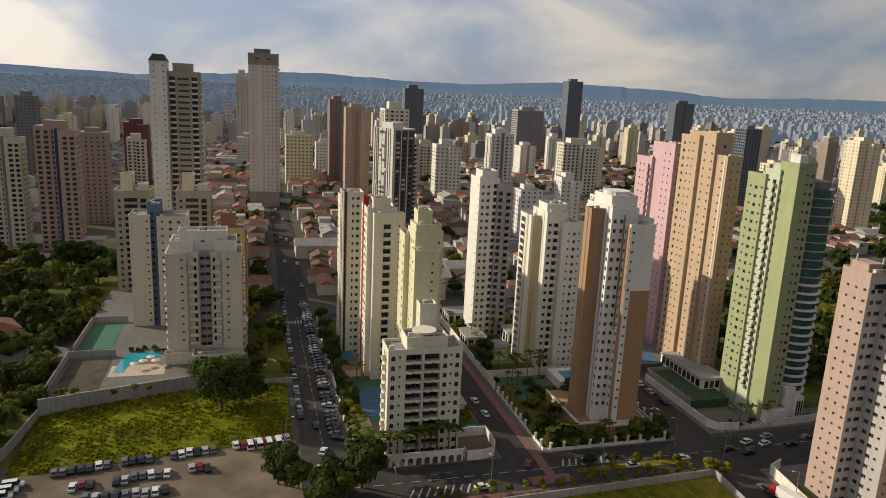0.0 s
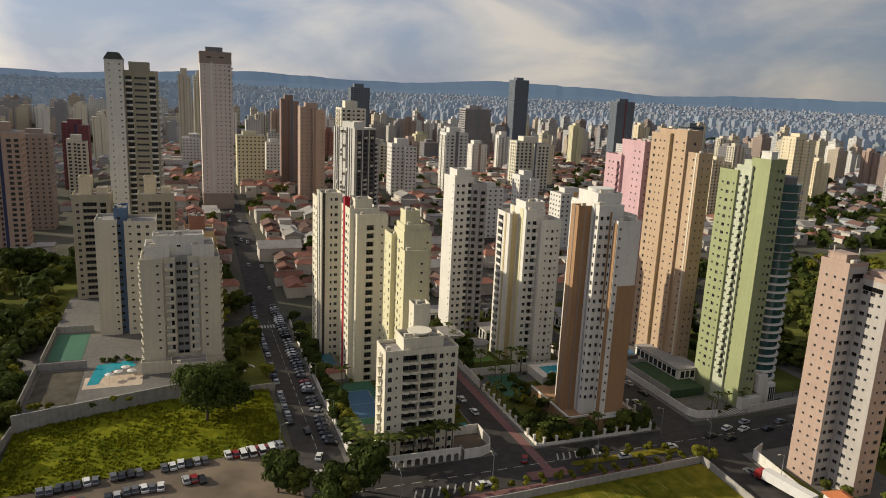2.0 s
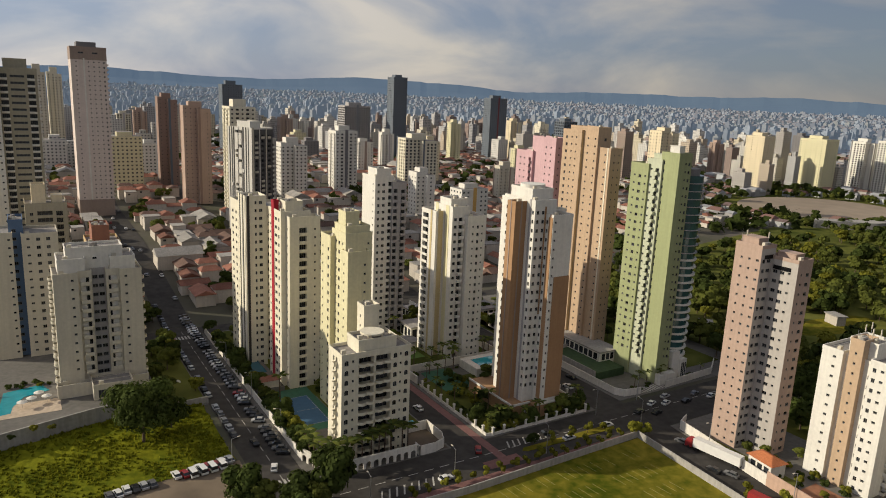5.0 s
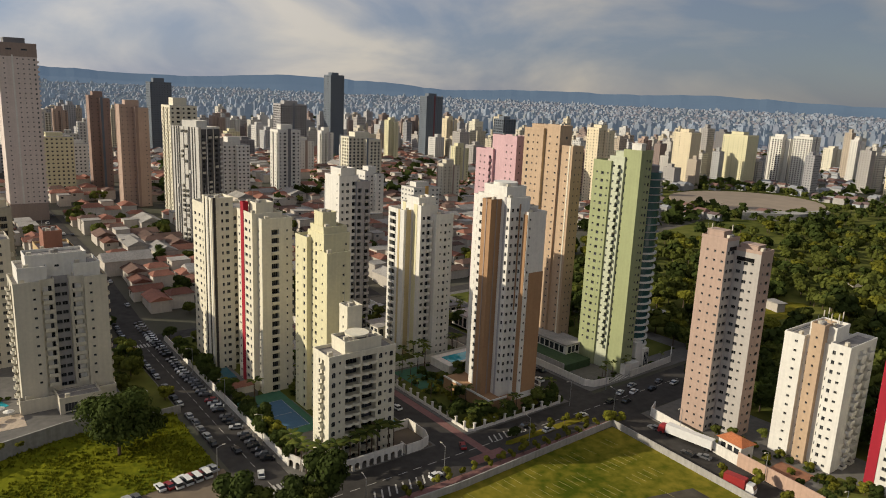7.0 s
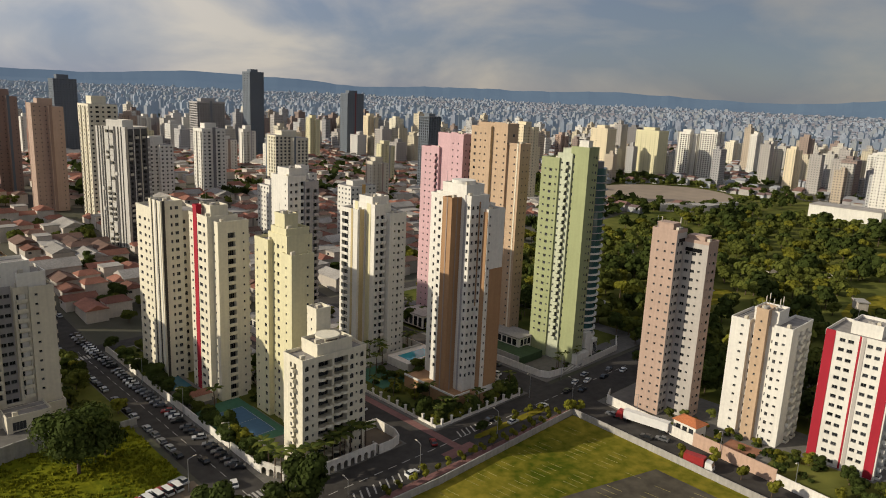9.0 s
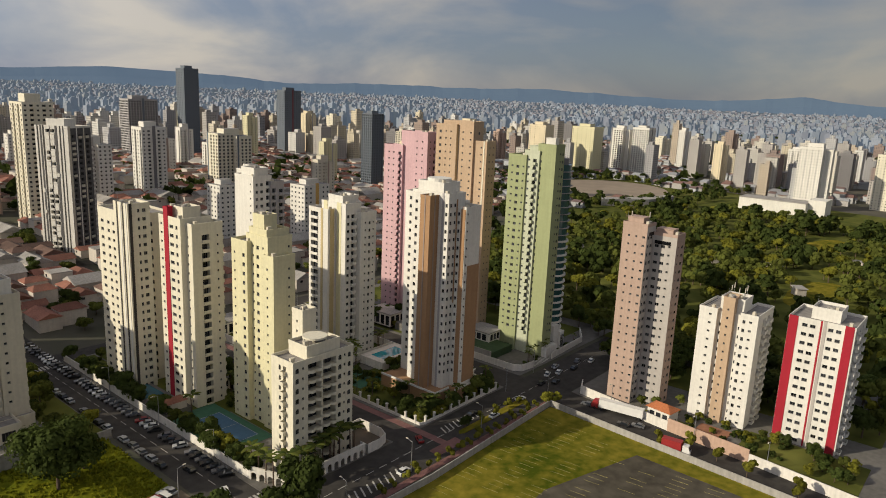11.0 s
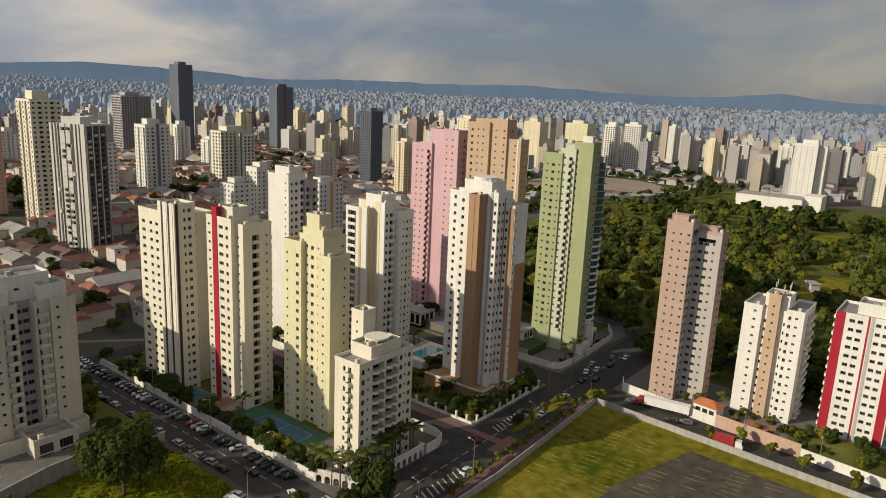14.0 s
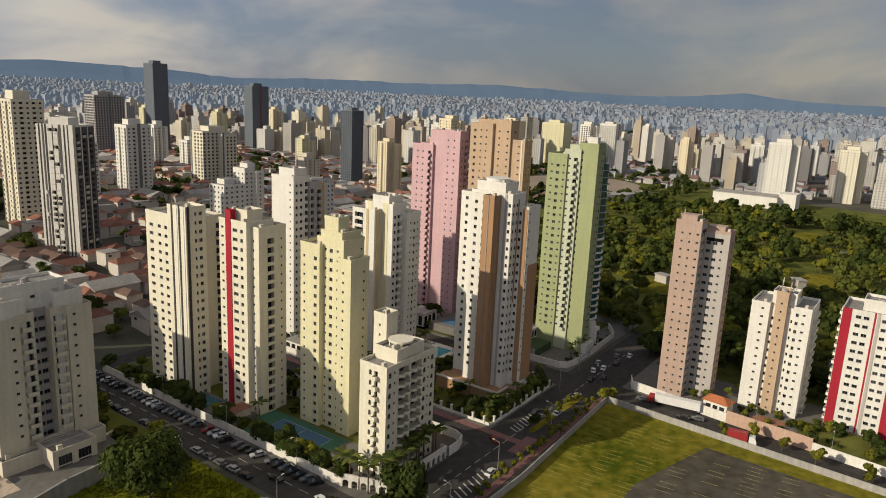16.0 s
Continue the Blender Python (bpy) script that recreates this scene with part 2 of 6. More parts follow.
# ---- building blocks ----
class Mesh:
    """Collects quads and boxes into one mesh."""

    def __init__(self):
        self.v, self.f, self.m, self.uv = [], [], [], []

    def face(self, pts, m=0):
        k = len(self.v)
        self.v += [tuple(p) for p in pts]
        self.f.append(tuple(range(k, k + len(pts))))
        self.m.append(m)

    def box(self, x0, x1, y0, y1, z0, z1, m=0, bottom=True):
        k = len(self.v)
        self.v += [(x0, y0, z0), (x1, y0, z0), (x1, y1, z0), (x0, y1, z0), (x0, y0, z1), (x1, y0, z1), (x1, y1, z1), (x0, y1, z1)]
        fs = [(0, 1, 5, 4), (1, 2, 6, 5), (2, 3, 7, 6), (3, 0, 4, 7), (4, 5, 6, 7)] + ([(3, 2, 1, 0)] if bottom else [])
        self.f += [tuple(k + i for i in q) for q in fs]
        self.m += [m] * len(fs)

    def prism(self, outline, z0, z1, m=0, mtop=None):
        k, n = len(self.v), len(outline)
        self.v += [(x, y, z0) for x, y in outline] + [(x, y, z1) for x, y in outline]
        for i in range(n):
            j = (i + 1) % n
            self.f.append((k + i, k + j, k + n + j, k + n + i))
            self.m.append(m)
        self.f.append(tuple(range(k + n, k + 2 * n)))
        self.f.append(tuple(range(k + n - 1, k - 1, -1)))
        self.m += [m if mtop is None else mtop, m]

    def tube(self, a, b, r0, r1, n=6, m=0):
        a, b = Vector(a), Vector(b)
        d = (b - a).normalized()
        s = d.orthogonal().normalized()
        t = d.cross(s)
        k = len(self.v)
        for p, r in ((a, r0), (b, r1)):
            self.v += [tuple(p + r * (math.cos(i * math.tau / n) * s + math.sin(i * math.tau / n) * t)) for i in range(n)]
        for i in range(n):
            j = (i + 1) % n
            self.f.append((k + i, k + j, k + n + j, k + n + i))
            self.m.append(m)
        self.f.append(tuple(range(k + n, k + 2 * n)))
        self.m.append(m)

    def build(self, name, mats):
        me = bpy.data.meshes.new(name)
        me.from_pydata(self.v, [], self.f)
        for x in mats:
            me.materials.append(x)
        me.polygons.foreach_set("material_index", self.m)
        me.update()
        return me


def part(name, mb, mats, parent=None, label="", at=None):
    """One mesh object, under a thing or a part."""
    me = mb.build(name, mats if isinstance(mats, (list, tuple)) else [mats]) if isinstance(mb, Mesh) else mb
    ob = new(name, me)
    if parent is not None:
        ob.parent = parent
    if at is not None:
        ob.matrix_basis = at
    if label:
        tagged(ob, label)
    return ob


def thing(name, label, category, at=None, group="", kind=""):
    ob = new(name)
    if at is not None:
        ob.matrix_basis = at
    return tagged(ob, label, category, group, kind)


def structure(name, mb, mats, label, category="ground"):
    return tagged(part(name, mb, mats), label, category, kind="structure")


# kind: height of the opening, height of its lower edge over the floor, depth of the recess
KINDS = dict(w=(1.08, 1.05, 0.16), s=(0.62, 1.5, 0.14), W=(0.98, 1.1, 0.16), d=(2.15, 0.08, 0.7), R=(2.45, 0.08, 1.2), l=(1.75, 0.95, 0.9), a=(1.5, 0.7, 0.2), g=(2.5, 0.2, 0.1), v=(2.3, 0.08, 2.2), D=(2.3, 0.08, 1.5))
SHARED = {}


def window_mesh(w, kind):
    """A window for an opening: frame bars and panes in one skin, with a projecting sill; arched ones fill the upper corners."""
    h, sill, dep = KINDS[kind]
    key = (round(w, 2), kind)
    if key in SHARED:
        return SHARED[key]
    mb, t = Mesh(), 0.06
    n = 1 if w < 0.9 else (2 if w < 2.0 else 4)
    xs = [-w / 2, -w / 2 + t]
    for i in range(1, n):
        xs += [-w / 2 + i * w / n - t / 2, -w / 2 + i * w / n + t / 2]
    xs += [w / 2 - t, w / 2]
    zs = [0, t, h - t, h]
    y = dep - 0.02
    mb.v = [(x, y, z) for z in zs for x in xs]
    k = len(xs)
    for j in range(3):
        for i in range(k - 1):
            mb.f.append((j * k + i, j * k + i + 1, (j + 1) * k + i + 1, (j + 1) * k + i))
            mb.m.append(1 if j == 1 and i % 2 == 1 else 0)
    if kind in "wWs":
        e = len(mb.v)
        mb.v += [(-w / 2, -0.08, 0.03), (w / 2, -0.08, 0.03), (-w / 2, -0.08, -0.06), (w / 2, -0.08, -0.06)]
        mb.f += [(e, e + 1, k - 1, 0), (e + 2, e + 3, e + 1, e)]
        mb.m += [0, 0]
    if kind == "a":
        for s in (-1, 1):
            arc = [(s * w / 2 * math.cos(a), 0.02, h - w / 2 + w / 2 * math.sin(a)) for a in (0, 0.4, 0.8, 1.2, 1.57)]
            pts = arc + [(s * w / 2, 0.02, h)]
            mb.face(pts if s < 0 else pts[::-1], 2)
    SHARED[key] = mb.build("window", [FRAME, GLASS, WALL["white"]])
    return SHARED[key]


def balcony_mesh(w, kind, wall, depth=1.15):
    """Slab and parapet in one skin, square or rounded."""
    key = (round(w, 2), kind, wall, depth)
    if key in SHARED:
        return SHARED[key]
    mb = Mesh()
    if kind == "R":
        pts = [(-w / 2 - 0.1, 0.0)] + [(-(w / 2 + 0.1) * math.cos(a), -0.2 - depth * 0.75 * math.sin(a)) for a in np.linspace(0, math.pi, 9)] + [(w / 2 + 0.1, 0.0)]
    elif kind == "v":
        pts = [(-w / 2 - 0.1, 0.0)] + [((u - 0.5) * (w + 0.2), -0.3 - 0.85 * abs(math.sin(u * math.tau)) ** 0.6) for u in np.linspace(0, 1, 13)] + [(w / 2 + 0.1, 0.0)]
    elif kind == "D":
        pts = [(-w / 2 + 0.02, 0.0), (-w / 2 + 0.02, -0.35), (w / 2 - 0.02, -0.35), (w / 2 - 0.02, 0.0)]
    else:
        pts = [(-w / 2 - 0.12, 0.0), (-w / 2 - 0.12, -depth), (w / 2 + 0.12, -depth), (w / 2 + 0.12, 0.0)]
    n = len(pts)
    inner = [(x * (1 - 0.24 / (w + 0.24)), min(0, y + 0.12)) for x, y in pts]
    top = {"R": 0.75, "v": 0.62, "D": 0.7}.get(kind, 0.95)
    mb.v = [(x, y, -0.14) for x, y in pts] + [(x, y, top) for x, y in pts] + [(x, y, top) for x, y in inner] + [(x, y, 0.04) for x, y in inner]
    for i in range(n - 1):
        for r in range(3):
            mb.f.append((r * n + i, r * n + i + 1, (r + 1) * n + i + 1, (r + 1) * n + i))
    mb.f += [tuple(range(3 * n, 4 * n)), tuple(range(n - 1, -1, -1))]
    mb.m = [0] * len(mb.f)
    SHARED[key] = mb.build("balcony", [WALL[wall]])
    return SHARED[key]


def tower(label, blocks, fh=2.85, z0=0.0, single=True, base=0.0, roof=True, group="apartment towers"):
    """An apartment tower out of stepped blocks. Block: (x0, x1, y0, y1, top, paint, faces), where faces gives columns of openings
    for S, W, E and N: (metres from the face's left end, width, kind). Kinds as in KINDS; a paint's name makes a coloured strip."""
    cx = sum((b[0] + b[1]) / 2 for b in blocks) / len(blocks)
    cy = sum((b[2] + b[3]) / 2 for b in blocks) / len(blocks)
    t = thing("apartment_tower", label, "apartment tower", pose(cx, cy, base), group)
    boxes = [(b[0] - cx, b[1] - cx, b[2] - cy, b[3] - cy, b[4] - base) for b in blocks]
    joined = Mesh()
    for bi, b in enumerate(blocks):
        x0, x1, y0, y1, top = boxes[bi]
        paint, faces = b[5], b[6]
        # a block that stands wholly on a lower one starts at that one's roof
        under = [o[4] for i, o in enumerate(boxes) if i != bi and o[4] < top and o[0] <= x0 and o[1] >= x1 and o[2] <= y0 and o[3] >= y1]
        zb = faces["zb"] - base if "zb" in faces else (max(under) if under else 0.0)
        mb = Mesh()
        strips = {}
        sides = (("S", (x0, y0), (1, 0), x1 - x0, 0), ("E", (x1, y0), (0, 1), y1 - y0, 90), ("N", (x1, y1), (-1, 0), x1 - x0, 180), ("W", (x0, y1), (0, -1), y1 - y0, -90))
        for side, (px, py), (ux, uy), length, turn in sides:
            nx, ny = uy, -ux
            fm = 2 if side in faces.get("paint", {}) else 0
            cols, at = sorted(c for c in faces.get(side, ())), 0.0

            def q(ua, ub, za, zb, da=0.0, db=0.0, m=fm):
                mb.face([(px + ux * ua - nx * da, py + uy * ua - ny * da, za), (px + ux * ub - nx * db, py + uy * ub - ny * db, za),
                         (px + ux * ub - nx * db, py + uy * ub - ny * db, zb), (px + ux * ua - nx * da, py + uy * ua - ny * da, zb)], m)
            for uc, w, kind in cols:
                if kind not in KINDS:
                    strips.setdefault(kind, []).append((px, py, ux, uy, nx, ny, uc - w / 2, uc + w / 2))
                    continue
                a, e = uc - w / 2, uc + w / 2
                ox, oy = px + ux * uc + nx * 0.3, py + uy * uc + ny * 0.3
                covered = max([o[4] for i, o in enumerate(boxes) if i != bi and o[0] < ox < o[1] and o[2] < oy < o[3]] + [0])
                if a < at + 0.05 or e > length - 0.05 or covered >= top - 1:
                    continue
                q(at, a, zb, top)
                h, sill, dep = KINDS[kind]
                z = zb
                k = math.ceil(max(z0, covered, zb) / fh - 0.01)
                while k * fh + sill + h < top - 0.7:
                    lo, hi = k * fh + sill, k * fh + sill + h
                    q(a, e, z, lo)
                    q(a, a, lo, hi, 0, dep)
                    q(e, e, lo, hi, dep, 0)
                    for zz, flip in ((lo, 1), (hi, -1)):
                        pts = [(px + ux * a, py + uy * a, zz), (px + ux * e, py + uy * e, zz), (px + ux * e - nx * dep, py + uy * e - ny * dep, zz), (px + ux * a - nx * dep, py + uy * a - ny * dep, zz)]
                        mb.face(pts[::flip], fm)
                    z = hi
                    at_m = pose(px + ux * uc, py + uy * uc, lo, 0, 0, turn)
                    meshes = [("window", window_mesh(w, kind))]
                    if kind in "dRvD":
                        meshes.append(("balcony", balcony_mesh(w, kind, paint)))
                    for nm, me in meshes:
                        if single:
                            part(nm, me, None, t, at=at_m)
                        else:
                            joined_add(joined, me, at_m, 0 if nm == "window" else 1)
                    k += 1
                q(a, e, z, top)
                at = e
            q(at, length, zb, top)
        mb.face([(x0, y0, top), (x1, y0, top), (x1, y1, top), (x0, y1, top)], 1)
        part("wall", mb, [WALL[paint], ROOFING, WALL[list(faces.get("paint", {"": paint}).values())[0]]], t)
        if roof:
            rim = Mesh()
            for r in ((x0 - 0.06, x1 + 0.06, y0 - 0.06, y0 + 0.16), (x0 - 0.06, x1 + 0.06, y1 - 0.16, y1 + 0.06), (x0 - 0.06, x0 + 0.16, y0 + 0.16, y1 - 0.16), (x1 - 0.16, x1 + 0.06, y0 + 0.16, y1 - 0.16)):
                rim.box(*r, top - 0.12, top + 0.9)
            part("parapet", rim, WALL[paint], t)
        for kind, lst in strips.items():
            for px, py, ux, uy, nx, ny, a, e in lst:
                sm = Mesh()
                xs = sorted((px + ux * a, px + ux * e, px + ux * a + nx * 0.14, px + ux * e + nx * 0.14))
                ys = sorted((py + uy * a, py + uy * e, py + uy * a + ny * 0.14, py + uy * e + ny * 0.14))
                sm.box(xs[0], xs[-1], ys[0], ys[-1], 0.3, top + 0.95)
                part("pilaster", sm, WALL[kind], t, kind + " painted full-height pilaster")
    if single:
        x0, x1, y0, y1, top = max(boxes, key=lambda b: b[4])
        rr = random.Random(int(cx * 7 + cy))
        for k in range(3):
            rx, ry = rr.uniform(x0 + 0.8, x1 - 1.8), rr.uniform(y0 + 0.8, y1 - 1.8)
            tank = Mesh()
            tank.prism([(rx + 0.7 * math.cos(i * math.tau / 12), ry + 0.7 * math.sin(i * math.tau / 12)) for i in range(12)], top, top + rr.uniform(0.9, 1.7))
            part("roof_tank", tank, FIBRE, t)
        mast = Mesh()
        mast.tube((x0 + 1, y1 - 1, top), (x0 + 1, y1 - 1, top + rr.uniform(3, 5)), 0.06, 0.03, 5)
        part("mast", mast, METAL, t)
        for x, y, z in ((b[0], b[2], b[4]) for b in boxes):
            unit = Mesh()
            ux0, uy0 = x + rr.uniform(0.6, 2.0), y + rr.uniform(0.6, 2.0)
            unit.box(ux0, ux0 + 1.3, uy0, uy0 + 0.9, z, z + 1.5)
            part("vent_box", unit, WALL["greywhite"], t)
    if not single and joined.v:
        w = part("glazing", joined, [FRAME, GLASS, WALL["white"], WALL[blocks[0][5]]], t)
        tagged(w, kind="stuff")
    return t


def joined_add(mb, me, m, shift):
    k = len(mb.v)
    mb.v += [tuple(m @ v.co) for v in me.vertices]
    for p in me.polygons:
        mb.f.append(tuple(k + i for i in p.vertices))
        mb.m.append(3 if shift else p.material_index)


def roof_box(t, x0, x1, y0, y1, z0, z1, paint, name="water_tank"):
    """A plant room or tank on a tower's roof, in world metres."""
    o = t.matrix_basis.translation
    mb = Mesh()
    mb.box(x0 - o.x, x1 - o.x, y0 - o.y, y1 - o.y, z0 - o.z, z1 - o.z)
    mb.box(x0 - o.x - 0.15, x1 - o.x + 0.15, y0 - o.y - 0.15, y1 - o.y + 0.15, z1 - o.z, z1 - o.z + 0.25)
    return part(name, mb, WALL[paint], t)

# ---- ground and streets ----
def lift(x, y):
    """Height of the ground, which swells behind the near blocks and is level in the parks."""
    az = math.degrees(math.atan2(x, max(y, 1.0)))
    side = np.interp(az, (-8, -3, 26, 38), (0, 1, 1, 0))
    return float(side * np.interp(y, (312, 430, 530, 600, 660, 850, 1100, 1400), (0, 12, 14, 19, 19, 14, 6, 0)))


g = Mesh()
GX = [-4900, -2000, -800] + list(range(-500, 1101, 20)) + [1500, 2600, 4900]
GY = [-4900, -1000, 0] + list(range(312, 1413, 11)) + [2000, 3000, 4900]
g.v = [(x, y, lift(x, y)) for y in GY for x in GX]
g.f = [(j * len(GX) + i, j * len(GX) + i + 1, (j + 1) * len(GX) + i + 1, (j + 1) * len(GX) + i) for j in range(len(GY) - 1) for i in range(len(GX) - 1)]
g.m = [0] * len(g.f)
structure("ground", g, CITY, "dusty grey city ground between the buildings")


def drape(mb, x0, x1, y0, y1, z):
    """A strip that follows the ground."""
    nx, ny = max(1, round((x1 - x0) / 10)), max(1, round((y1 - y0) / 11))
    X, Y = np.linspace(x0, x1, nx + 1), np.linspace(y0, y1, ny + 1)
    for i in range(nx):
        for j in range(ny):
            mb.face([(x, y, lift(x, y) + z) for x, y in ((X[i], Y[j]), (X[i + 1], Y[j]), (X[i + 1], Y[j + 1]), (X[i], Y[j + 1]))])


def sheet(name, x0, x1, y0, y1, z, material, label, category="ground"):
    mb = Mesh()
    mb.box(x0, x1, y0, y1, -0.05, z)
    return structure(name, mb, material, label, category)


# road level lies at 0.02 m; pavements and plots are 0.15 m steps above it
roads = Mesh()
for i, r in enumerate(((-160, 260, 152, 171), (13, 25.5, 171, 312), (68.5, 80.5, 171, 312), (126, 139, 171, 312))):
    roads.box(*r, -0.05, 0.02 + 0.004 * i)
roads.prism([(124, 152), (118, 60), (114, -60), (125, -60), (130, 60), (140, 152)], -0.05, 0.037)
roads.box(-300, 600, 300, 309, -0.05, 0.041)
for r in ((13, 25.5, 312, 1000), (68.5, 80.5, 312, 640), (126, 139, 312, 640), (26, 600, 400, 408)):
    drape(roads, *r, 0.2)
structure("road", roads, ASPHALT, "worn dark asphalt streets", "road")

plots = Mesh()
for r in ((25.5, 68.5, 171.2, 300), (80.5, 126, 171.2, 300), (139, 215, 173, 300), (-75, 13, 231, 300)):
    plots.box(*r, -0.05, 0.16)
plots.prism([(140, 151.5), (130, 60), (125, -60), (230, -60), (230, 151.5)], -0.05, 0.16)
structure("pavement", plots, PAVING, "grey concrete pavements and paved plots", "pavement")

# the far city climbs gently towards the hills
def rise(r):
    return max(0.0, (r - 2700) * 0.047)


slope = Mesh()
for k in range(180):
    a, b = radians(k * 2), radians(k * 2 + 2)
    for r0, r1 in ((2690, 3200), (3200, 3800), (3800, 4420)):
        slope.face([(r0 * math.sin(a), r0 * math.cos(a), rise(r0) - 0.3), (r0 * math.sin(b), r0 * math.cos(b), rise(r0) - 0.3), (r1 * math.sin(b), r1 * math.cos(b), rise(r1) - 0.3), (r1 * math.sin(a), r1 * math.cos(a), rise(r1) - 0.3)][::-1])
# this ground glows faintly blue, haze put into its emission
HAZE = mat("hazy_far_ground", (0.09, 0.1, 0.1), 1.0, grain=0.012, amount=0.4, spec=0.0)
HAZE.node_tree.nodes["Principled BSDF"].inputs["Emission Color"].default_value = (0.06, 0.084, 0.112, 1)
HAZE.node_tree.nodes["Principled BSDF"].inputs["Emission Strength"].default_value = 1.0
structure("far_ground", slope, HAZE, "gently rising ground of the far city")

# ridge of hills all round the horizon
RIDGE = [(-180, 0.5), (-120, 0.7), (-60, 0.4), (-30, 0.3), (-16, 0.35), (-8, 0.1), (4.7, 0.88), (11, 0.6), (17, 0.52), (24, 0.98), (31, 0.8), (37, 0.38), (44, 0.66), (50, 0.6), (57, 0.81), (63, 0.54), (70, 0.42), (76, 0.95), (80, 0.52), (84, 0.4), (110, 0.6), (180, 0.5)]
hills = Mesh()
ring = []
for k in range(721):
    az = -180 + k / 2
    el = np.interp(az, [r[0] for r in RIDGE], [r[1] for r in RIDGE]) + 0.09 * noise.noise((az * 0.35, 0, 0)) + 0.06 * noise.noise((az * 1.3, 3, 0)) + 0.03 * noise.noise((az * 4.0, 7, 0))
    a, top = radians(az), 102 + 4720 * math.tan(radians(el))
    ring.append([(r * math.sin(a), r * math.cos(a), z) for r, z in ((4380, 40), (4480, 40 + (top - 40) * 0.3), (4590, top * 0.68), (4700, top), (4860, 0))])
for a, b in zip(ring[:-1], ring[1:]):
    for i in range(4):
        hills.face([a[i], b[i], b[i + 1], a[i + 1]])
# the air's haze is painted on the hills: blue base colour, blue emission
HILL = mat("haze_painted_hills", (0.06, 0.08, 0.09), 1.0, grain=0.004, amount=0.2)
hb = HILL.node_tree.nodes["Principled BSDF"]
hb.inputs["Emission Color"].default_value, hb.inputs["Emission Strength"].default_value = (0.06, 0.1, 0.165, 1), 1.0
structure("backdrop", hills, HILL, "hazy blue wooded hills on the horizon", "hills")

# ---- near towers ----
tA = tower("off-white balconied tower with a stepped penthouse above a grass lot", [
    (-28, -21.2, 245.6, 259, 43.2, "greywhite", {"S": [(5.2, 0.8, "s")], "W": [(2.5, 2.4, "R"), (8, 2.4, "R")]}),
    # the middle recess is painted darker grey, its shade put into the colour
    (-21.2, -17.4, 246.6, 259, 43.4, "greywhite", {"S": [(1.9, 2.4, "d")]}), (-17.4, -13.4, 249, 259, 43.4, "grey", {"S": [(1.1, 1.5, "w"), (2.9, 1.5, "w")]}), (-13.4, -9.6, 246.6, 259, 43.4, "greywhite", {"S": [(1.9, 2.4, "d")]}),
    (-9.6, -3.2, 245.9, 259, 43.2, "greywhite", {"S": [(1.8, 0.8, "s")], "E": [(3, 2.4, "R"), (9, 2.4, "R")]}),
    (-26.5, -19, 247, 258, 47.2, "white", {"S": [(4, 2.4, "g")]}),
    (-12, -4.8, 247, 258, 47.2, "white", {"S": [(3, 2.4, "g")]}),
    (-24, -8, 249.5, 257.5, 50.2, "white", {"S": [(3, 1.2, "s"), (8, 1.2, "s"), (13, 1.2, "s")]}),
    (-19.6, -8.4, 237.6, 247, 9.4, "greywhite", {"S": [(3, 3.4, "g"), (8, 3.4, "g")]}), (-29, -3, 243, 246, 8.6, "greywhite", {})], z0=2)
tB = tower("slim grey-white tower with a blue stair core", [
    (-45, -37.5, 286, 300, 49, "greywhite", {"S": [(6.4, 0.8, "s")], "E": [(3, 1.4, "w")]}),
    (-38.5, -34.2, 288, 300, 53, "blue", {"S": [(1.5, 1.3, "w")]}),
    (-35, -24, 285.5, 300, 48.5, "greywhite", {"S": [(2, 1.0, "s"), (5, 1.2, "w"), (8, 1.2, "w")], "E": [(4, 2, "d")]})])
tB2 = tower("brown-sided tower close behind the white tower", [
    (-14, -2.5, 300, 315, 41, "tan", {"S": [(9, 1.3, "w"), (6, 1.3, "w")], "E": [(3, 2, "d"), (8, 2, "d")]}), (-12, -6, 302, 312, 47, "terracotta", {})])
for ox, tint in ((-50, "khaki"), (-24, "khaki")):
    t = tower("khaki tower with a rounded banded crown", [
        (ox - 8.7, ox + 6.4, 337, 352, 50.8, tint, {"S": [(2.2, 1.2, "w"), (7, 5.5, "l"), (12.2, 2.4, "R")], "E": [(4, 2.4, "R"), (9, 2.4, "R")]}),
        (ox - 6, ox - 1, 340, 348, 58, "sand", {})], single=False)
    roof_box(t, ox + 1, ox + 5, 340, 346, 50.8, 54, "sand")
tG = tower("small cream tower with arched windows and wavy balconies", [
    (35.7, 56.8, 176.6, 185.8, 31.6, "cream", {"S": [(1.4, 1.2, "a"), (3.3, 0.6, "s"), (7.3, 4.6, "v"), (12.5, 4.6, "v"), (16.2, 1.2, "a"), (17.9, 0.6, "s"), (19.7, 1.2, "a")],
     "W": [(3.6, 0.9, "a"), (5.6, 1.2, "d")], "E": [(3, 1.3, "a"), (6, 1.3, "a")]}),
    (41, 52.6, 177.6, 185.2, 34.6, "cream", {"S": [(3.4, 2.6, "W"), (8.4, 2.6, "W")]}),
    (46.4, 51.2, 186, 190.6, 41.4, "cream", {"W": [(2.2, 0.6, "s")]})], fh=2.84)
o = tG.matrix_basis.translation
pad = Mesh()
pad.prism([(46.6 - o.x + 3.4 * math.cos(i * math.tau / 28), 181 - o.y + 3.4 * math.sin(i * math.tau / 28)) for i in range(28)], 36.0, 36.5)
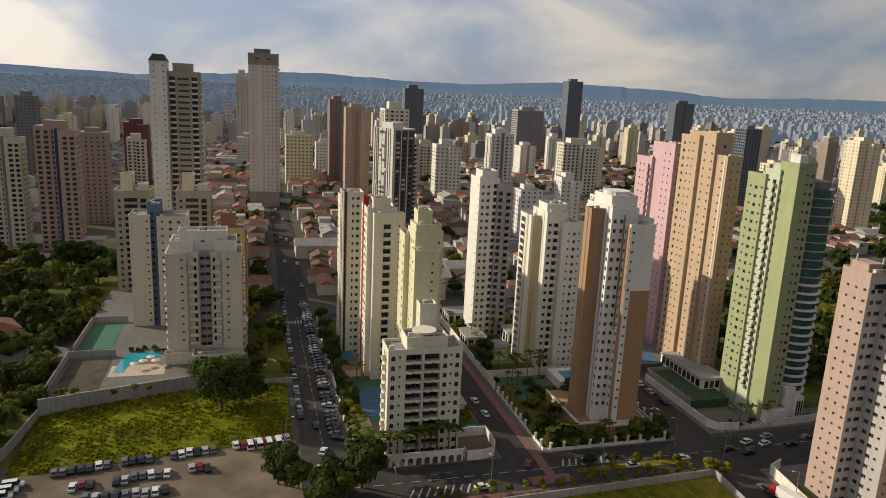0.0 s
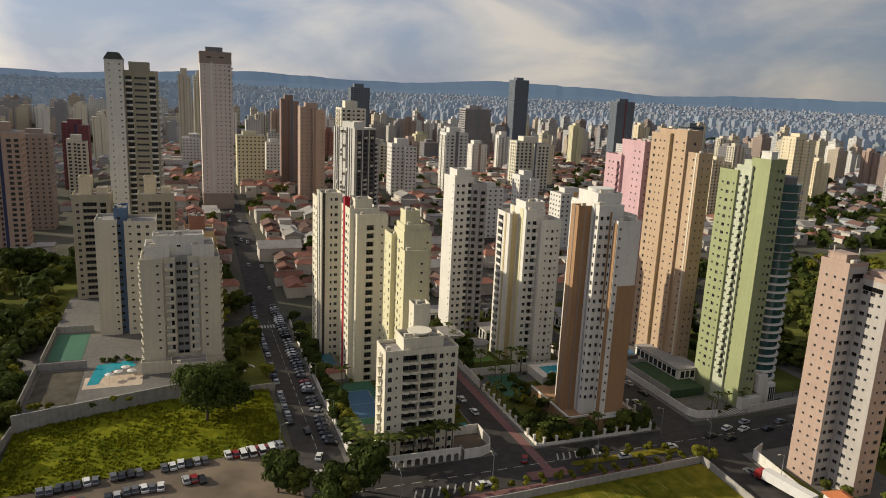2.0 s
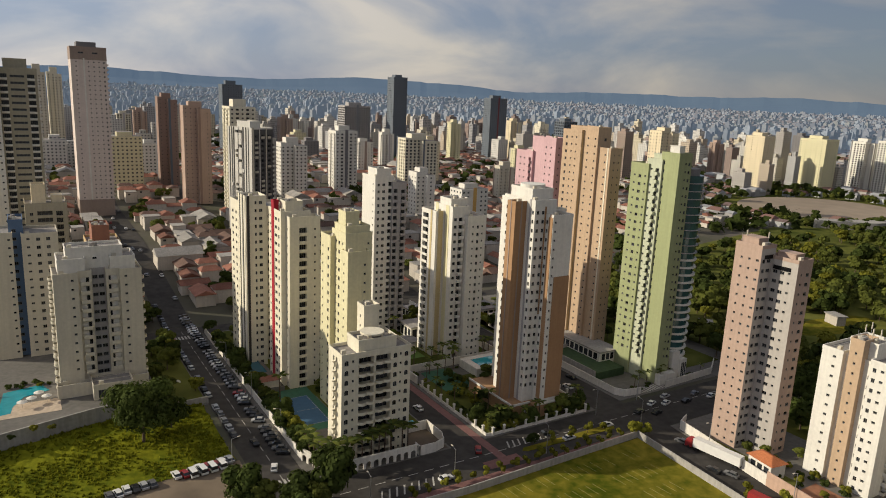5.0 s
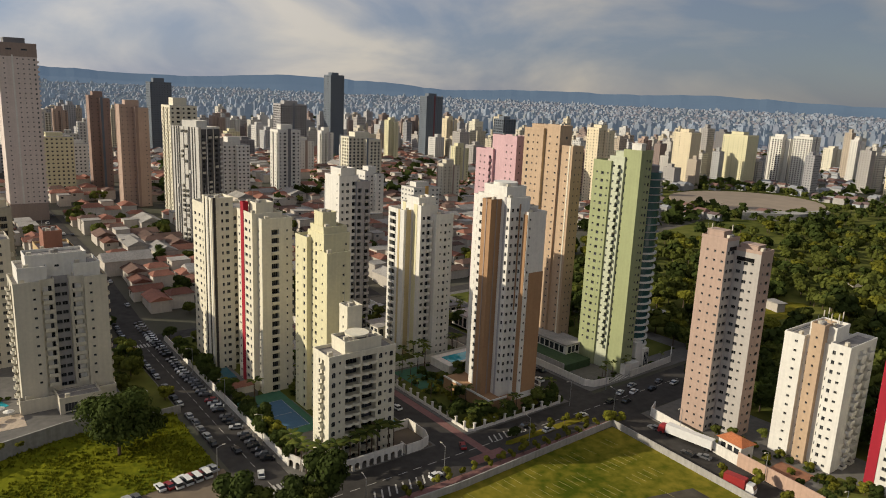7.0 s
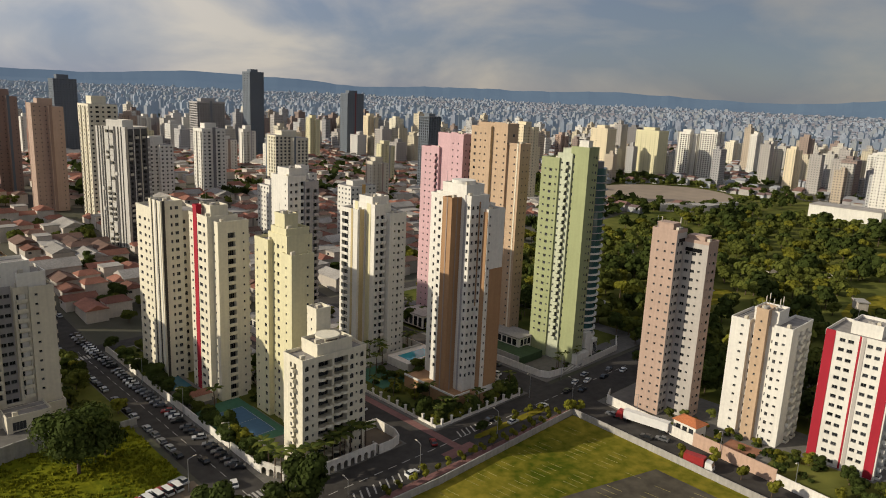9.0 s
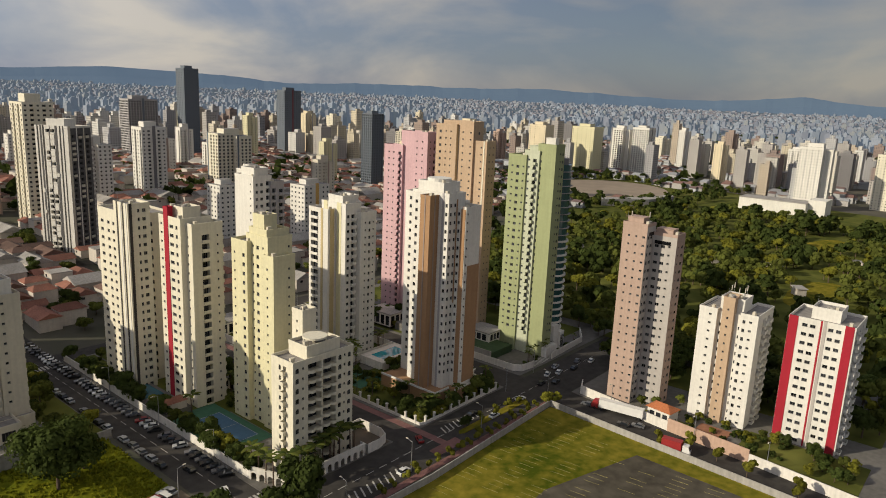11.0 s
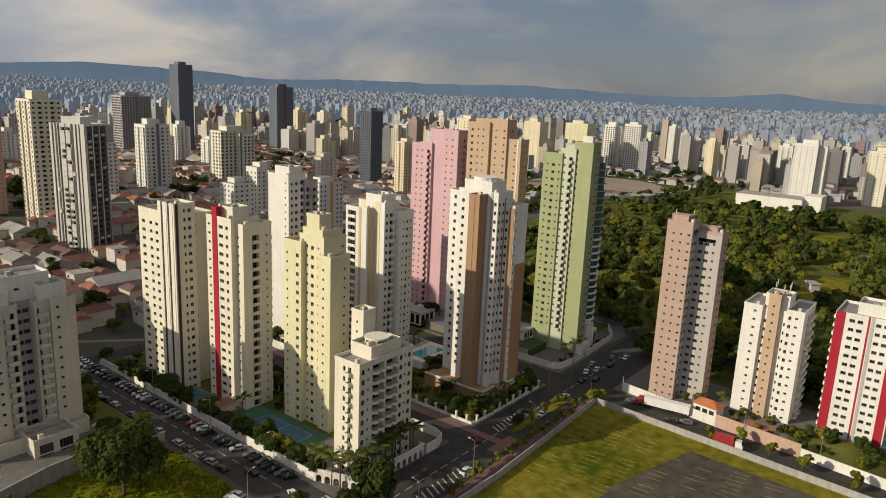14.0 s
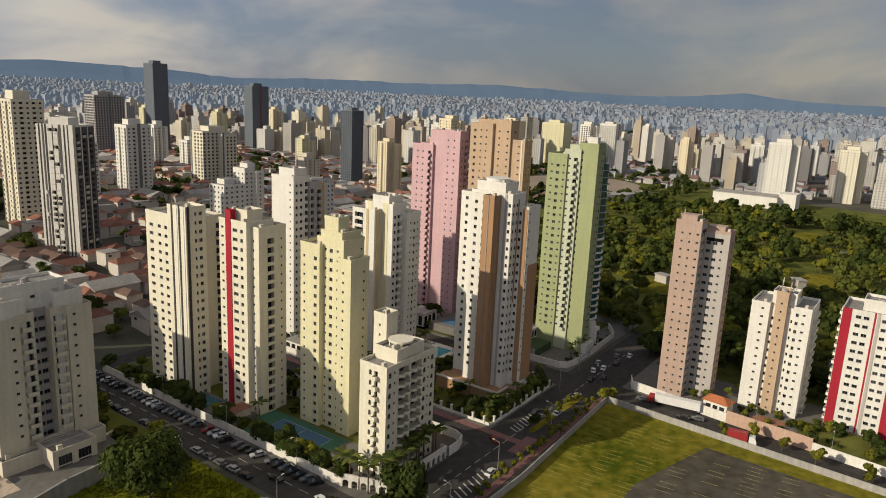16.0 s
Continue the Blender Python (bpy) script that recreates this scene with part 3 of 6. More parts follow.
for dx in (-2.2, 2.2):
    for dy in (-2, 2):
        pad.box(46.6 + dx - 0.2 - o.x, 46.6 + dx + 0.2 - o.x, 181 + dy - 0.2 - o.y, 181 + dy + 0.2 - o.y, 34.6, 36.0)
part("roof_disc", pad, WALL["cream"], tG, "round concrete tank cover")
tF3 = tower("pale yellow stepped tower with small square windows", [
    (47.0, 55, 212.5, 220.4, 56.4, "yellow", {"W": [(1.6, 0.7, "s"), (6.2, 1.2, "w")], "E": [(3, 2.4, "R")]}),
    (48.6, 57.4, 204.5, 215, 58.6, "yellow", {"W": [(3.4, 0.7, "s"), (5.6, 1.2, "w"), (8.2, 0.7, "s")], "E": [(2.5, 2.6, "R"), (6.5, 2.6, "R")], "S": [(7.6, 0.7, "s")]}),
    (47.8, 55.6, 200.8, 206, 53.6, "yellow", {"W": [(2.2, 0.7, "s")], "S": [(5.6, 0.7, "s")]}),
    (49, 57, 205.5, 214, 60.6, "yellow", {}), (50, 54.6, 208, 213.5, 64.6, "yellow", {"S": [(2, 0.9, "s")]})])
tF2 = tower("cream tower with a crimson full-height stripe", [
    (38.6, 49, 234.6, 247.4, 60.8, "cream", {"W": [(1.6, 1.1, "s"), (4.3, 1.5, "red"), (7.6, 2.2, "W"), (10.6, 1.2, "w")], "E": [(4, 2.4, "d")]}),
    (40.4, 51, 231.2, 236, 59.4, "cream", {"W": [(2.4, 0.7, "s")], "S": [(4.6, 2.6, "D"), (8.8, 0.6, "s")], "E": [(2.4, 2.2, "d")]}),
    (41, 47, 237, 243, 63.8, "cream", {}), (38.45, 40.2, 241.6, 244.2, 63.6, "red", {})])
tF1 = tower("greyish cream tower with dark vertical slots", [
    (34, 42, 264, 279.4, 59.5, "cream", {"W": [(3, 2.0, "W"), (7.5, 1.6, "W"), (11, 1.6, "W")]}),
    (33.2, 40.6, 256.6, 266, 63, "cream", {"W": [(2.4, 0.8, "slot"), (4.6, 0.9, "white"), (6.2, 0.8, "slot"), (8.2, 0.7, "white")], "S": [(0.9, 0.9, "slot"), (3.6, 0.7, "w"), (5.4, 1.2, "w")]}),
    (40, 50.5, 261, 276, 58.5, "greywhite", {"S": [(3, 1.1, "a"), (8.6, 2.2, "R")], "E": [(4, 2.2, "R")]})])
tH = tower("white tower with a dark loggia stack", [
    (90.4, 99, 270.6, 283, 67, "white", {"S": [(1.6, 1.0, "w"), (3.9, 1.3, "w"), (7.2, 2.4, "l")], "W": [(10.5, 0.7, "s")]}),
    (98, 104.4, 269.6, 281, 64.5, "grey", {"S": [(1.4, 1.8, "l"), (4.9, 2.0, "d")], "E": [(3, 2, "d"), (8, 2, "d")]}),
    (91.5, 98, 271.4, 280, 70, "white", {"S": [(1, 0.6, "s"), (2.4, 0.6, "s"), (3.8, 0.6, "s"), (5.2, 0.6, "s")]})])
tI = tower("white and ochre tower with rounded balconies", [
    (100.4, 108, 238, 249, 57.4, "white", {"W": [(3.2, 4.2, "D"), (7.6, 1.2, "ochre")], "S": [(2, 2.0, "ochre")]}),
    (104.2, 112, 232.4, 246, 59.8, "white", {"W": [(2.4, 2, "yellow"), (10, 2.4, "yellow")], "S": [(1.4, 1.2, "w"), (3.8, 1.8, "d")]}),
    (109.6, 117.8, 229.8, 242, 56.4, "white", {"S": [(2.4, 0.7, "s"), (4.6, 1.0, "w"), (6.6, 0.7, "s")], "W": [(1, 1, "w")], "E": [(4, 1.2, "w"), (8, 1.2, "w")]}),
    (105, 113, 235, 243, 62.4, "white", {})])
tJ = tower("brown and white stepped tower, part repainted", [
    (96.6, 101.4, 184.4, 188.6, 69.4, "brown", {"W": [(2.1, 0.45, "taupe")], "S": [(2.4, 0.45, "taupe")]}),
    (100.4, 106, 188.2, 195.4, 69.2, "white", {"W": [(1.8, 1.1, "w"), (4.8, 1.1, "w")]}),
    (104.8, 113, 194, 202.6, 68.6, "white", {"W": [(2.4, 1.1, "w"), (5.4, 1.1, "w")]}),
    (101, 109.5, 180.2, 196, 70.2, "white", {"S": [(1.2, 1.0, "w"), (3.3, 1.0, "w")], "W": [(13.4, 0.8, "grey"), (14.8, 0.9, "w")]}),
    (105.4, 113.4, 176.4, 190, 66.0, "white", {"W": [(10.6, 0.9, "w"), (12.4, 0.7, "taupe")], "S": [(1.0, 0.7, "s")]}),
    (112, 117.6, 184.6, 196, 66.2, "white", {"S": [(3.4, 1.1, "w")], "E": [(3, 1.2, "w"), (8, 1.2, "w")]}),
    (102.6, 111, 184, 195, 73.2, "white", {})], z0=6)
o = tJ.matrix_basis.translation
jm = Mesh()
jm.box(107.2 - o.x, 113.56 - o.x, 176.24 - o.y, 190.1 - o.y, 6, 47)
part("painted_wall", jm, WALL["brown"], tJ, "still brown lower wall")
jm = Mesh()
jm.box(105.24 - o.x, 106 - o.x, 176.6 - o.y, 178.4 - o.y, 6, 66)
part("painted_wall", jm, WALL["brown"], tJ, "brown painted pilaster")
jm = Mesh()
jm.box(104.9 - o.x, 105.5 - o.x, 180.04 - o.y, 181 - o.y, 34, 69)
part("painted_wall", jm, WALL["brown"], tJ, "still brown upper wall")
jm = Mesh()
jm.prism([(107 - o.x + 4.0 * math.cos(a), 189.6 - o.y + 4.0 * math.sin(a)) for a in np.linspace(0, math.tau, 20, False)], 73.2, 75)
part("roof_dome", jm, WALL["white"], tJ)
tK = tower("pink tower with white balcony fronts", [
    (158.4, 164, 255, 266.4, 78.4, "pink", {"W": [(3, 0.8, "s"), (6, 0.8, "s"), (9.6, 1.6, "d")], "S": [(1.6, 1.6, "d"), (4, 1.2, "w")]}),
    (159.6, 166.4, 241.4, 257, 85, "pink", {"W": [(9.4, 0.7, "s"), (12.6, 0.7, "s")], "S": [(2, 0.7, "s"), (4.8, 1.4, "d")]}),
    (165, 170, 249, 262, 81, "pink", {"S": [(2.4, 2.4, "d")], "E": [(4, 2.4, "d"), (10, 2.4, "d")]})])
tL = tower("beige and tan tower with tall blank bays", [
    (157.6, 163, 224, 235, 89.4, "beige", {"W": [(2.4, 1.1, "w"), (5.4, 0.7, "s"), (8, 0.7, "s")], "S": [(1.2, 2.0, "tan")]}),
    (158.8, 165.6, 216, 232, 91, "beige", {"W": [(10.6, 0.8, "s"), (14.6, 0.8, "s")], "S": [(4, 1.2, "w")]}),
    (159.8, 166, 209.6, 222, 83.4, "beige", {"W": [(9.6, 0.8, "s"), (11, 0.6, "cream")], "S": [(2.2, 0.6, "s"), (4.6, 0.6, "s")]}),
    (164.6, 169.8, 217, 230, 83, "beige", {"S": [(2.6, 0.5, "cream")], "E": [(3, 1.2, "w"), (8, 1.2, "w")]})])
tM = tower("green tower with curved glass balconies", [
    (160.4, 174, 190.6, 199, 79.6, "green", {"W": [(2.0, 0.9, "s"), (4.6, 1.3, "w"), (7.2, 0.8, "s")]}),
    (161.1, 172, 185.2, 192, 81.6, "palegreen", {"W": [(2.2, 0.8, "s"), (4.8, 1.6, "d")]}),
    (161.8, 168.4, 178.4, 186.4, 84.4, "green", {"W": [(1.4, 0.9, "w")], "S": [(3.6, 0.8, "s"), (5.4, 1.0, "w")]}),
    (167.6, 170.6, 180.6, 192, 78, "khaki", {"S": [(2.2, 0.9, "s")]})], z0=6)
o = tM.matrix_basis.translation
ARC = [(170.0 - o.x, 197 - o.y), (170.0 - o.x, 181.4 - o.y)] + [(175.6 - o.x + 6.0 * math.sin(a), 185.2 - o.y - 6.6 * math.cos(a)) for a in np.linspace(-0.85, 1.57, 11)] + [(181.6 - o.x, 197 - o.y)]
for k in range(3, 27):
    z, front = k * 2.85, 0.75 if k < 17 else 0.3
    sl, gl = Mesh(), Mesh()
    sl.prism(ARC, z, z + front)
    part("balcony", sl, WALL["white" if k < 17 else "grey"], tM, "curved white balcony front")
    gl.prism([((x - 2) * 0.93 + 2, (y + 1) * 0.93 - 1) for x, y in ARC], z + front, z + 2.85)
    part("window", gl, GLASS_TEAL, tM, "curved dark teal glazing")
cap = Mesh()
cap.prism([((x - 2) * 0.8 + 2, (y + 1) * 0.8 - 1) for x, y in ARC], 27 * 2.85, 27 * 2.85 + 2.4)
part("roof_crown", cap, WALL["darkgrey"], tM)
roof_box(tM, 162.6, 165.2, 179.4, 183.6, 84.4, 87.4, "white", "plant_room")
roof_box(tM, 163, 168, 187, 191, 81.6, 84, "palegreen", "plant_room")
tN = tower("pinkish tower folded round an inner corner", [
    (146, 152.6, 132.2, 140.9, 62.4, "rose", {"W": [(2.4, 0.7, "s"), (5.0, 0.7, "s"), (7.6, 0.9, "s")], "S": [(1.5, 1.2, "w"), (3.8, 1.8, "W")], "paint": {"S": "palegrey"}}),
    (151.4, 158.4, 124, 134, 59.4, "rose", {"W": [(3.2, 1.4, "W"), (5.4, 1.4, "W"), (7.6, 0.8, "s")], "paint": {"W": "palegrey"}, "S": [(2.0, 0.7, "s"), (5.0, 1.6, "W")], "E": [(2, 2, "d"), (7, 2, "d")]}),
    (152, 160, 132, 140, 58, "rose", {"E": [(2, 2, "d"), (6, 2, "d")]})])
roof_box(tN, 147.2, 151.6, 134.4, 140, 62.4, 64.8, "rose", "plant_room")
roof_box(tN, 153.4, 157.6, 126.4, 132, 59.4, 61.2, "rose", "plant_room")
o = tN.matrix_basis.translation
# flat dark glass stands in for the shade in the recessed loggia gaps
for x0, x1, y0, y1, z0, z1 in ((147.6, 151.6, 132.1, 132.3, 59.2, 60.4), (151.3, 151.5, 126, 131.6, 56.4, 57.6)):
    bx = Mesh()
    bx.box(x0 - o.x, x1 - o.x, y0 - o.y, y1 - o.y, z0, z1)
    part("window_band", bx, GLASS, tN, "dark glazed band below the roof")
tO = tower("white tower with a tan stair bay and roof aerials", [
    (153.6, 170, 109, 114.8, 37.4, "white", {"W": [(3.6, 0.9, "s")], "N": [(5, 2, "d")]}),
    (155, 170.6, 97, 114, 36.6, "white", {"W": [(3.4, 1.2, "W"), (6.2, 1.2, "W"), (12.2, 1.4, "W")], "S": [(11, 2.6, "d"), (14, 1.0, "w")]}),
    (153.9, 170.8, 96.4, 101.8, 37.6, "white", {"W": [(1.2, 0.9, "w"), (3.2, 0.9, "s")], "S": [(7, 2.6, "d"), (12, 2.6, "d")]}),
    (153.2, 160, 103.8, 107.4, 42, "beige", {"W": [(1.8, 0.6, "s")]}), (156, 164, 101.6, 109, 41.4, "white", {})])
tP = tower("white tower with crimson vertical stripes", [
    (155.6, 172.6, 70, 88.2, 40, "white", {"W": [(1.35, 2.6, "red"), (4.6, 1.5, "W"), (6.8, 1.5, "W"), (9.1, 0.5, "red"), (10.1, 0.9, "palegrey"), (11.7, 1.4, "W"), (13.8, 1.4, "W"), (16.6, 2.4, "red")], "S": [(3, 2.4, "d"), (8, 1.2, "w"), (12, 2.4, "d")], "N": [(4, 2.4, "d"), (10, 2.4, "d")]}),
    (160, 169, 75, 83, 43, "white", {})])

# ---- towers in the middle distance ----
random.seed(11)


def mid(label, cx, cy, w, d, z, paint, style="w", trim=None, step=3.1, crown=3.0, split=False):
    def cols(length, st):
        n = max(1, int((length - 0.8) / step))
        k = {"w": [1.3], "b": [1.3, 2.2], "l": [2.3], "s": [0.7], "m": [1.3, 0.7]}[st]
        kk = {"w": "w", "b": "wd", "l": "l", "s": "s", "m": "ws"}[st]
        return [((i + 0.5) * length / n, k[i % len(k)], kk[i % len(kk)]) for i in range(n)]
    x0, x1, y0, y1 = cx - w / 2, cx + w / 2, cy - d / 2, cy + d / 2
    bl = []
    if split:
        def edge(c, length):
            return c if not trim else [k for k in c if k[0] > 2.6] + [(1.2, 1.6, trim)]
        bl.append((x0, cx + 1, y0 + d * 0.25, y1, z, paint, {"S": cols(w / 2 + 1, style), "W": edge(cols(d * 0.75, style), d * 0.75)}))
        bl.append((cx, x1, y0, y1 - d * 0.2, z - 2, paint, {"S": edge(cols(w / 2, style), w / 2), "W": cols(d * 0.8, "s"), "E": cols(d * 0.8, style)}))
    else:
        s = cols(w, style)
        if trim:
            s = [c for c in s if abs(c[0] - w / 2) > 2] + [(w / 2, 2.6, trim)]
        bl.append((x0, x1, y0, y1, z, paint, {"S": s, "W": cols(d, style), "E": cols(d, style)}))
    bl.append((cx - w * 0.28, cx + w * 0.22, cy - d * 0.21, cy + d * 0.28, z + crown, paint, {"zb": z - 2.5}))
    return tower(label, bl, single=False, fh=2.9, base=lift(cx, cy), roof=False, group="towers in the middle distance")


MID = [
    ("tall cream slab tower with stepped top", 104, 520, 18, 20, 87, "cream", "b", None, 3.4, 5, False),
    ("slim white tower with dark balcony stack", 206.8, 573, 20, 16, 68, "white", "b", "darkgrey", 3.2, 4, False),
    ("broad grey office slab with bands", 349, 866, 36, 22, 82, "grey", "l", "dusk", 3.0, 4, False),
    ("cream tower with two cores", 280, 574, 30, 22, 62, "cream", "l", "dusk", 3.2, 4, True),
    ("very tall dark slab tower", 390.6, 827, 19, 18, 120, "dusk", "w", None, 3.0, 3, False),
    ("dark and crimson twin tower", 595, 897, 30, 18, 99, "dusk", "w", "wine", 3.0, 4, False),
    ("brown and navy blue slab tower", 74, 623, 14, 16, 90, "cocoa", "s", "dusk", 3.0, 3, True),
    ("salmon and white striped tower", 80, 547, 18, 16, 86, "rose", "s", "cocoa", 3.0, 3, True),
    ("dark brown tower with stepped crown", 225.7, 1000, 27, 20, 102, "dusk", "w", None, 3.0, 5, False),
    ("white tower with small windows", 156, 558, 20, 18, 59, "white", "w", None, 2.8, 4, True),
    ("white tower beside its twin", 158, 640, 20, 16, 53, "greywhite", "b", None, 2.8, 3, False),
    ("cream apartment block with window rows", 40, 605, 22, 16, 60, "yellow", "w", None, 3.0, 3, False),
    ("low white apartment tower", 68, 675, 16, 12, 49, "white", "w", None, 3.0, 3, False),
    ("white tower with stepped roof over a hall", 741, 212, 18, 30, 66, "white", "m", None, 2.6, 4, True),
    ("slim white tower beyond the park", 968, 285, 14, 18, 51, "white", "b", None, 3.0, 3, False),
    ("yellow slab tower beyond the park", 870, 549, 28, 36, 66, "yellow", "m", None, 3.4, 4, False),
    ("olive cream tower beyond the park", 770, 566, 22, 26, 68, "sand", "m", None, 3.2, 4, False),
    ("cream tower with dark balconies", 950, 533, 20, 26, 64, "white", "l", "darkgrey", 3.4, 4, True),
    ("white tower with dark window bands", 950, 497, 24, 26, 67, "white", "l", "darkgrey", 3.2, 3, False),
    ("low cream tower beyond the park", 1260, 596, 30, 22, 40, "cream", "m", None, 3.2, 3, True),
    ("pale tower with grey flank", 1390, 612, 24, 20, 56, "greywhite", "m", None, 3.2, 3, False),
    ("slim cream tower above low houses", 925, 371, 14, 16, 53, "sand", "m", None, 3.0, 3, True),
    ("large beige slab tower", 820, 154, 22, 26, 60, "cream", "m", None, 3.0, 4, True),
    ("rose tower with dark edge", -106, 450, 22, 18, 72, "rose", "l", "navy", 3.2, 3, True),
    ("cream tower with dark slots", -137, 462, 20, 16, 66, "greywhite", "l", "darkgrey", 3.0, 3, True),
    ("brown tower with small windows", -103, 533, 18, 16, 63, "taupe", "w", None, 3.0, 3, False),
    ("wine red and navy blue tower", -101, 715, 22, 18, 60, "wine", "w", "navy", 3.0, 3, True),
    ("dark narrow tower in the haze", -211, 790, 18, 16, 78, "darkgrey", "w", None, 3.0, 4, False),
    ("tall white ribbed tower", -7, 868, 14, 16, 108, "greywhite", "w", None, 3.0, 6, True),
    ("tall cream ribbed tower", 10, 900, 14, 16, 107, "cream", "w", None, 3.0, 5, True),
    ("cream tower with dark corner", 496, 480, 18, 20, 77, "sand", "m", None, 3.0, 3, True),
    ("dark narrow tower with window rows", 474, 596, 18, 16, 79, "dusk", "l", None, 3.0, 3, False),
    ("cream tower with balcony stack", 442, 516, 18, 16, 53, "sand", "b", None, 3.0, 3, True),
    ("white and orange apartment block", 213, 385, 20, 14, 44, "white", "w", "orange", 3.0, 3, False),
    ("low white block with a teal edge", 172, 417, 15, 14, 43, "white", "w", None, 3.0, 3, False),
    ("white slab tower behind the loggia tower", 215, 450, 13, 16, 47, "white", "w", None, 3.0, 3, True),
]
for m in MID:
    mid(*m)
random.seed(12)
tD = tower("tall grey-cream tower of stacked balconies with a slim white shaft", [
    (-45.8, -38.2, 371, 384, 108.5, "white", {"S": [(6.4, 0.8, "s"), (2, 0.5, "s")], "W": [(5, 0.7, "s")]}),
    (-38.6, -23.4, 377, 393, 104, "khaki", {"S": [(2.4, 2.8, "R"), (7.6, 5.4, "W"), (12.8, 2.8, "R")], "E": [(3, 2.4, "R"), (8, 1.3, "w"), (13, 2.4, "R")]}),
    (-36, -27, 380, 391, 108, "khaki", {"S": [(4.5, 3, "W")]})], single=False)
o = tD.matrix_basis.translation
mans = Mesh()
mans.v = [(x - o.x, y - o.y, z) for z, e in ((109.4, 0.3), (112.6, -1.6)) for x, y in ((-45.8 - e, 371 - e), (-38.2 + e, 371 - e), (-38.2 + e, 384 + e), (-45.8 - e, 384 + e))]
mans.f, mans.m = [(0, 1, 5, 4), (1, 2, 6, 5), (2, 3, 7, 6), (3, 0, 4, 7), (4, 5, 6, 7)], [0] * 5
part("mansard_roof", mans, mat("dark_green_roof", (0.05, 0.06, 0.045), 0.7), tD, "dark green mansard roof")
tE = tower("tall pinkish white tower with a brown crown", [
    (0, 20.4, 517, 536, 113, "blush", {"S": [(3, 0.8, "s"), (7.4, 0.9, "white"), (10, 0.8, "s"), (13, 0.8, "s"), (16, 0.8, "s"), (18.8, 0.9, "w")], "W": [(4, 0.8, "s"), (9, 0.8, "s")], "E": [(3, 1.4, "d"), (9, 1.4, "d"), (15, 1.4, "d")]}),
    (-0.1, 20.5, 516.9, 536.1, 120, "taupe", {"zb": 113, "S": [(6, 3, "W"), (14, 3, "W")]}), (4, 15, 520, 532, 123, "darkgrey", {"zb": 119}), (-0.15, 20.55, 516.8, 536.2, 24, "taupe", {})], single=False, base=13.0)
tQ = tower("black and white framed apartment tower with picture balconies", [
    (73.4, 90, 412, 432, 77, "white", {"S": [(1.0, 1.4, "greywhite"), (3.6, 2.0, "l"), (6.2, 0.6, "white"), (8.6, 2.4, "l"), (11.4, 0.7, "greywhite"), (13.8, 2.4, "l")], "paint": {"S": "charcoal"},
     "W": [(1.7, 0.7, "slot"), (3.6, 0.9, "charcoal"), (5.2, 0.9, "slot"), (7.6, 2.4, "D"), (9.15, 0.3, "charcoal"), (10.7, 2.4, "D"), (12.9, 1.3, "charcoal"), (15.3, 0.7, "slot"), (17.2, 0.5, "slot")]}),
    (89, 99, 418, 436, 70, "palegrey", {"S": [(3, 2.6, "d"), (7, 2.6, "d")], "W": [(9, 2, "w")], "E": [(5, 2, "d")]}),
    (76, 84, 416, 427, 80.5, "white", {})], single=False, base=11.0)
o, qr = tQ.matrix_basis.translation, random.Random(3)
for k in range(2, 22):
    for uc, w, odds in ((7.6, 2.4, 0.5), (10.7, 2.4, 0.45), (3.6, 1.0, 0.12), (12.9, 1.4, 0.1)):
        if qr.random() < odds:
            bx = Mesh()
            bx.box(73.0 - o.x, 73.42 - o.x, 432 - uc - w / 2 - o.y, 432 - uc + w / 2 - o.y, k * 2.85 + 0.6, k * 2.85 + 2.5)
            part("balcony", bx, WALL["white"], tQ, "white framed balcony box")
    for uc in (3.6, 8.6, 13.8):
        if qr.random() < 0.4:
            bx = Mesh()
            bx.box(73.4 + uc - 1.2 - o.x, 73.4 + uc + 1.2 - o.x, 411.6 - o.y, 412.02 - o.y, k * 2.85 + 0.6, k * 2.85 + 1.9)
            part("balcony", bx, WALL["greywhite"], tQ, "pale balcony front")
# it stands askew to the street grid
tQ.matrix_basis = pose(84, 421, 11, 0, 0, 27) @ pose(o.x - 73.4, o.y - 412, 0)
# unnamed towers filling the middle distance
STYLES = [("cream", "m"), ("white", "b"), ("greywhite", "w"), ("sand", "m"), ("white", "w"), ("yellow", "w"), ("taupe", "w"), ("rose", "b"), ("greywhite", "l"), ("white", "m"), ("darkgrey", "w"), ("terracotta", "w")]
put, tries = [], 0
while len(put) < 58 and tries < 4000:
    tries += 1
    r, az = random.uniform(560, 1250), radians(random.uniform(-22, 92))
    x, y = r * math.sin(az), r * math.cos(az)
    if 190 < x < 860 and y < 520 - 0.12 * x or ((x - 690) / 125) ** 2 + ((y - 430) / 110) ** 2 < 1 or abs(x - 19) < 26:
        continue
    if noise.noise((x * 0.004, y * 0.004, 6)) < -0.12 or any(math.hypot(x - m[1], y - m[2]) < 44 for m in MID) or any(math.hypot(x - a, y - b) < 36 for a, b in put):
        continue
    put.append((x, y))
    pc, st = random.choice(STYLES)
    mid("%s apartment tower with rows of windows" % {"greywhite": "grey-white", "sand": "sand coloured", "taupe": "brown", "terracotta": "brick red", "darkgrey": "dark grey"}.get(pc, pc), x, y, random.uniform(13, 19), random.uniform(13, 19), random.uniform(34, 60) + (6 if r > 900 else 0), pc, st, random.choice((None, None, None, "taupe", "grey")), 3.1, 3.5, random.random() < 0.6)

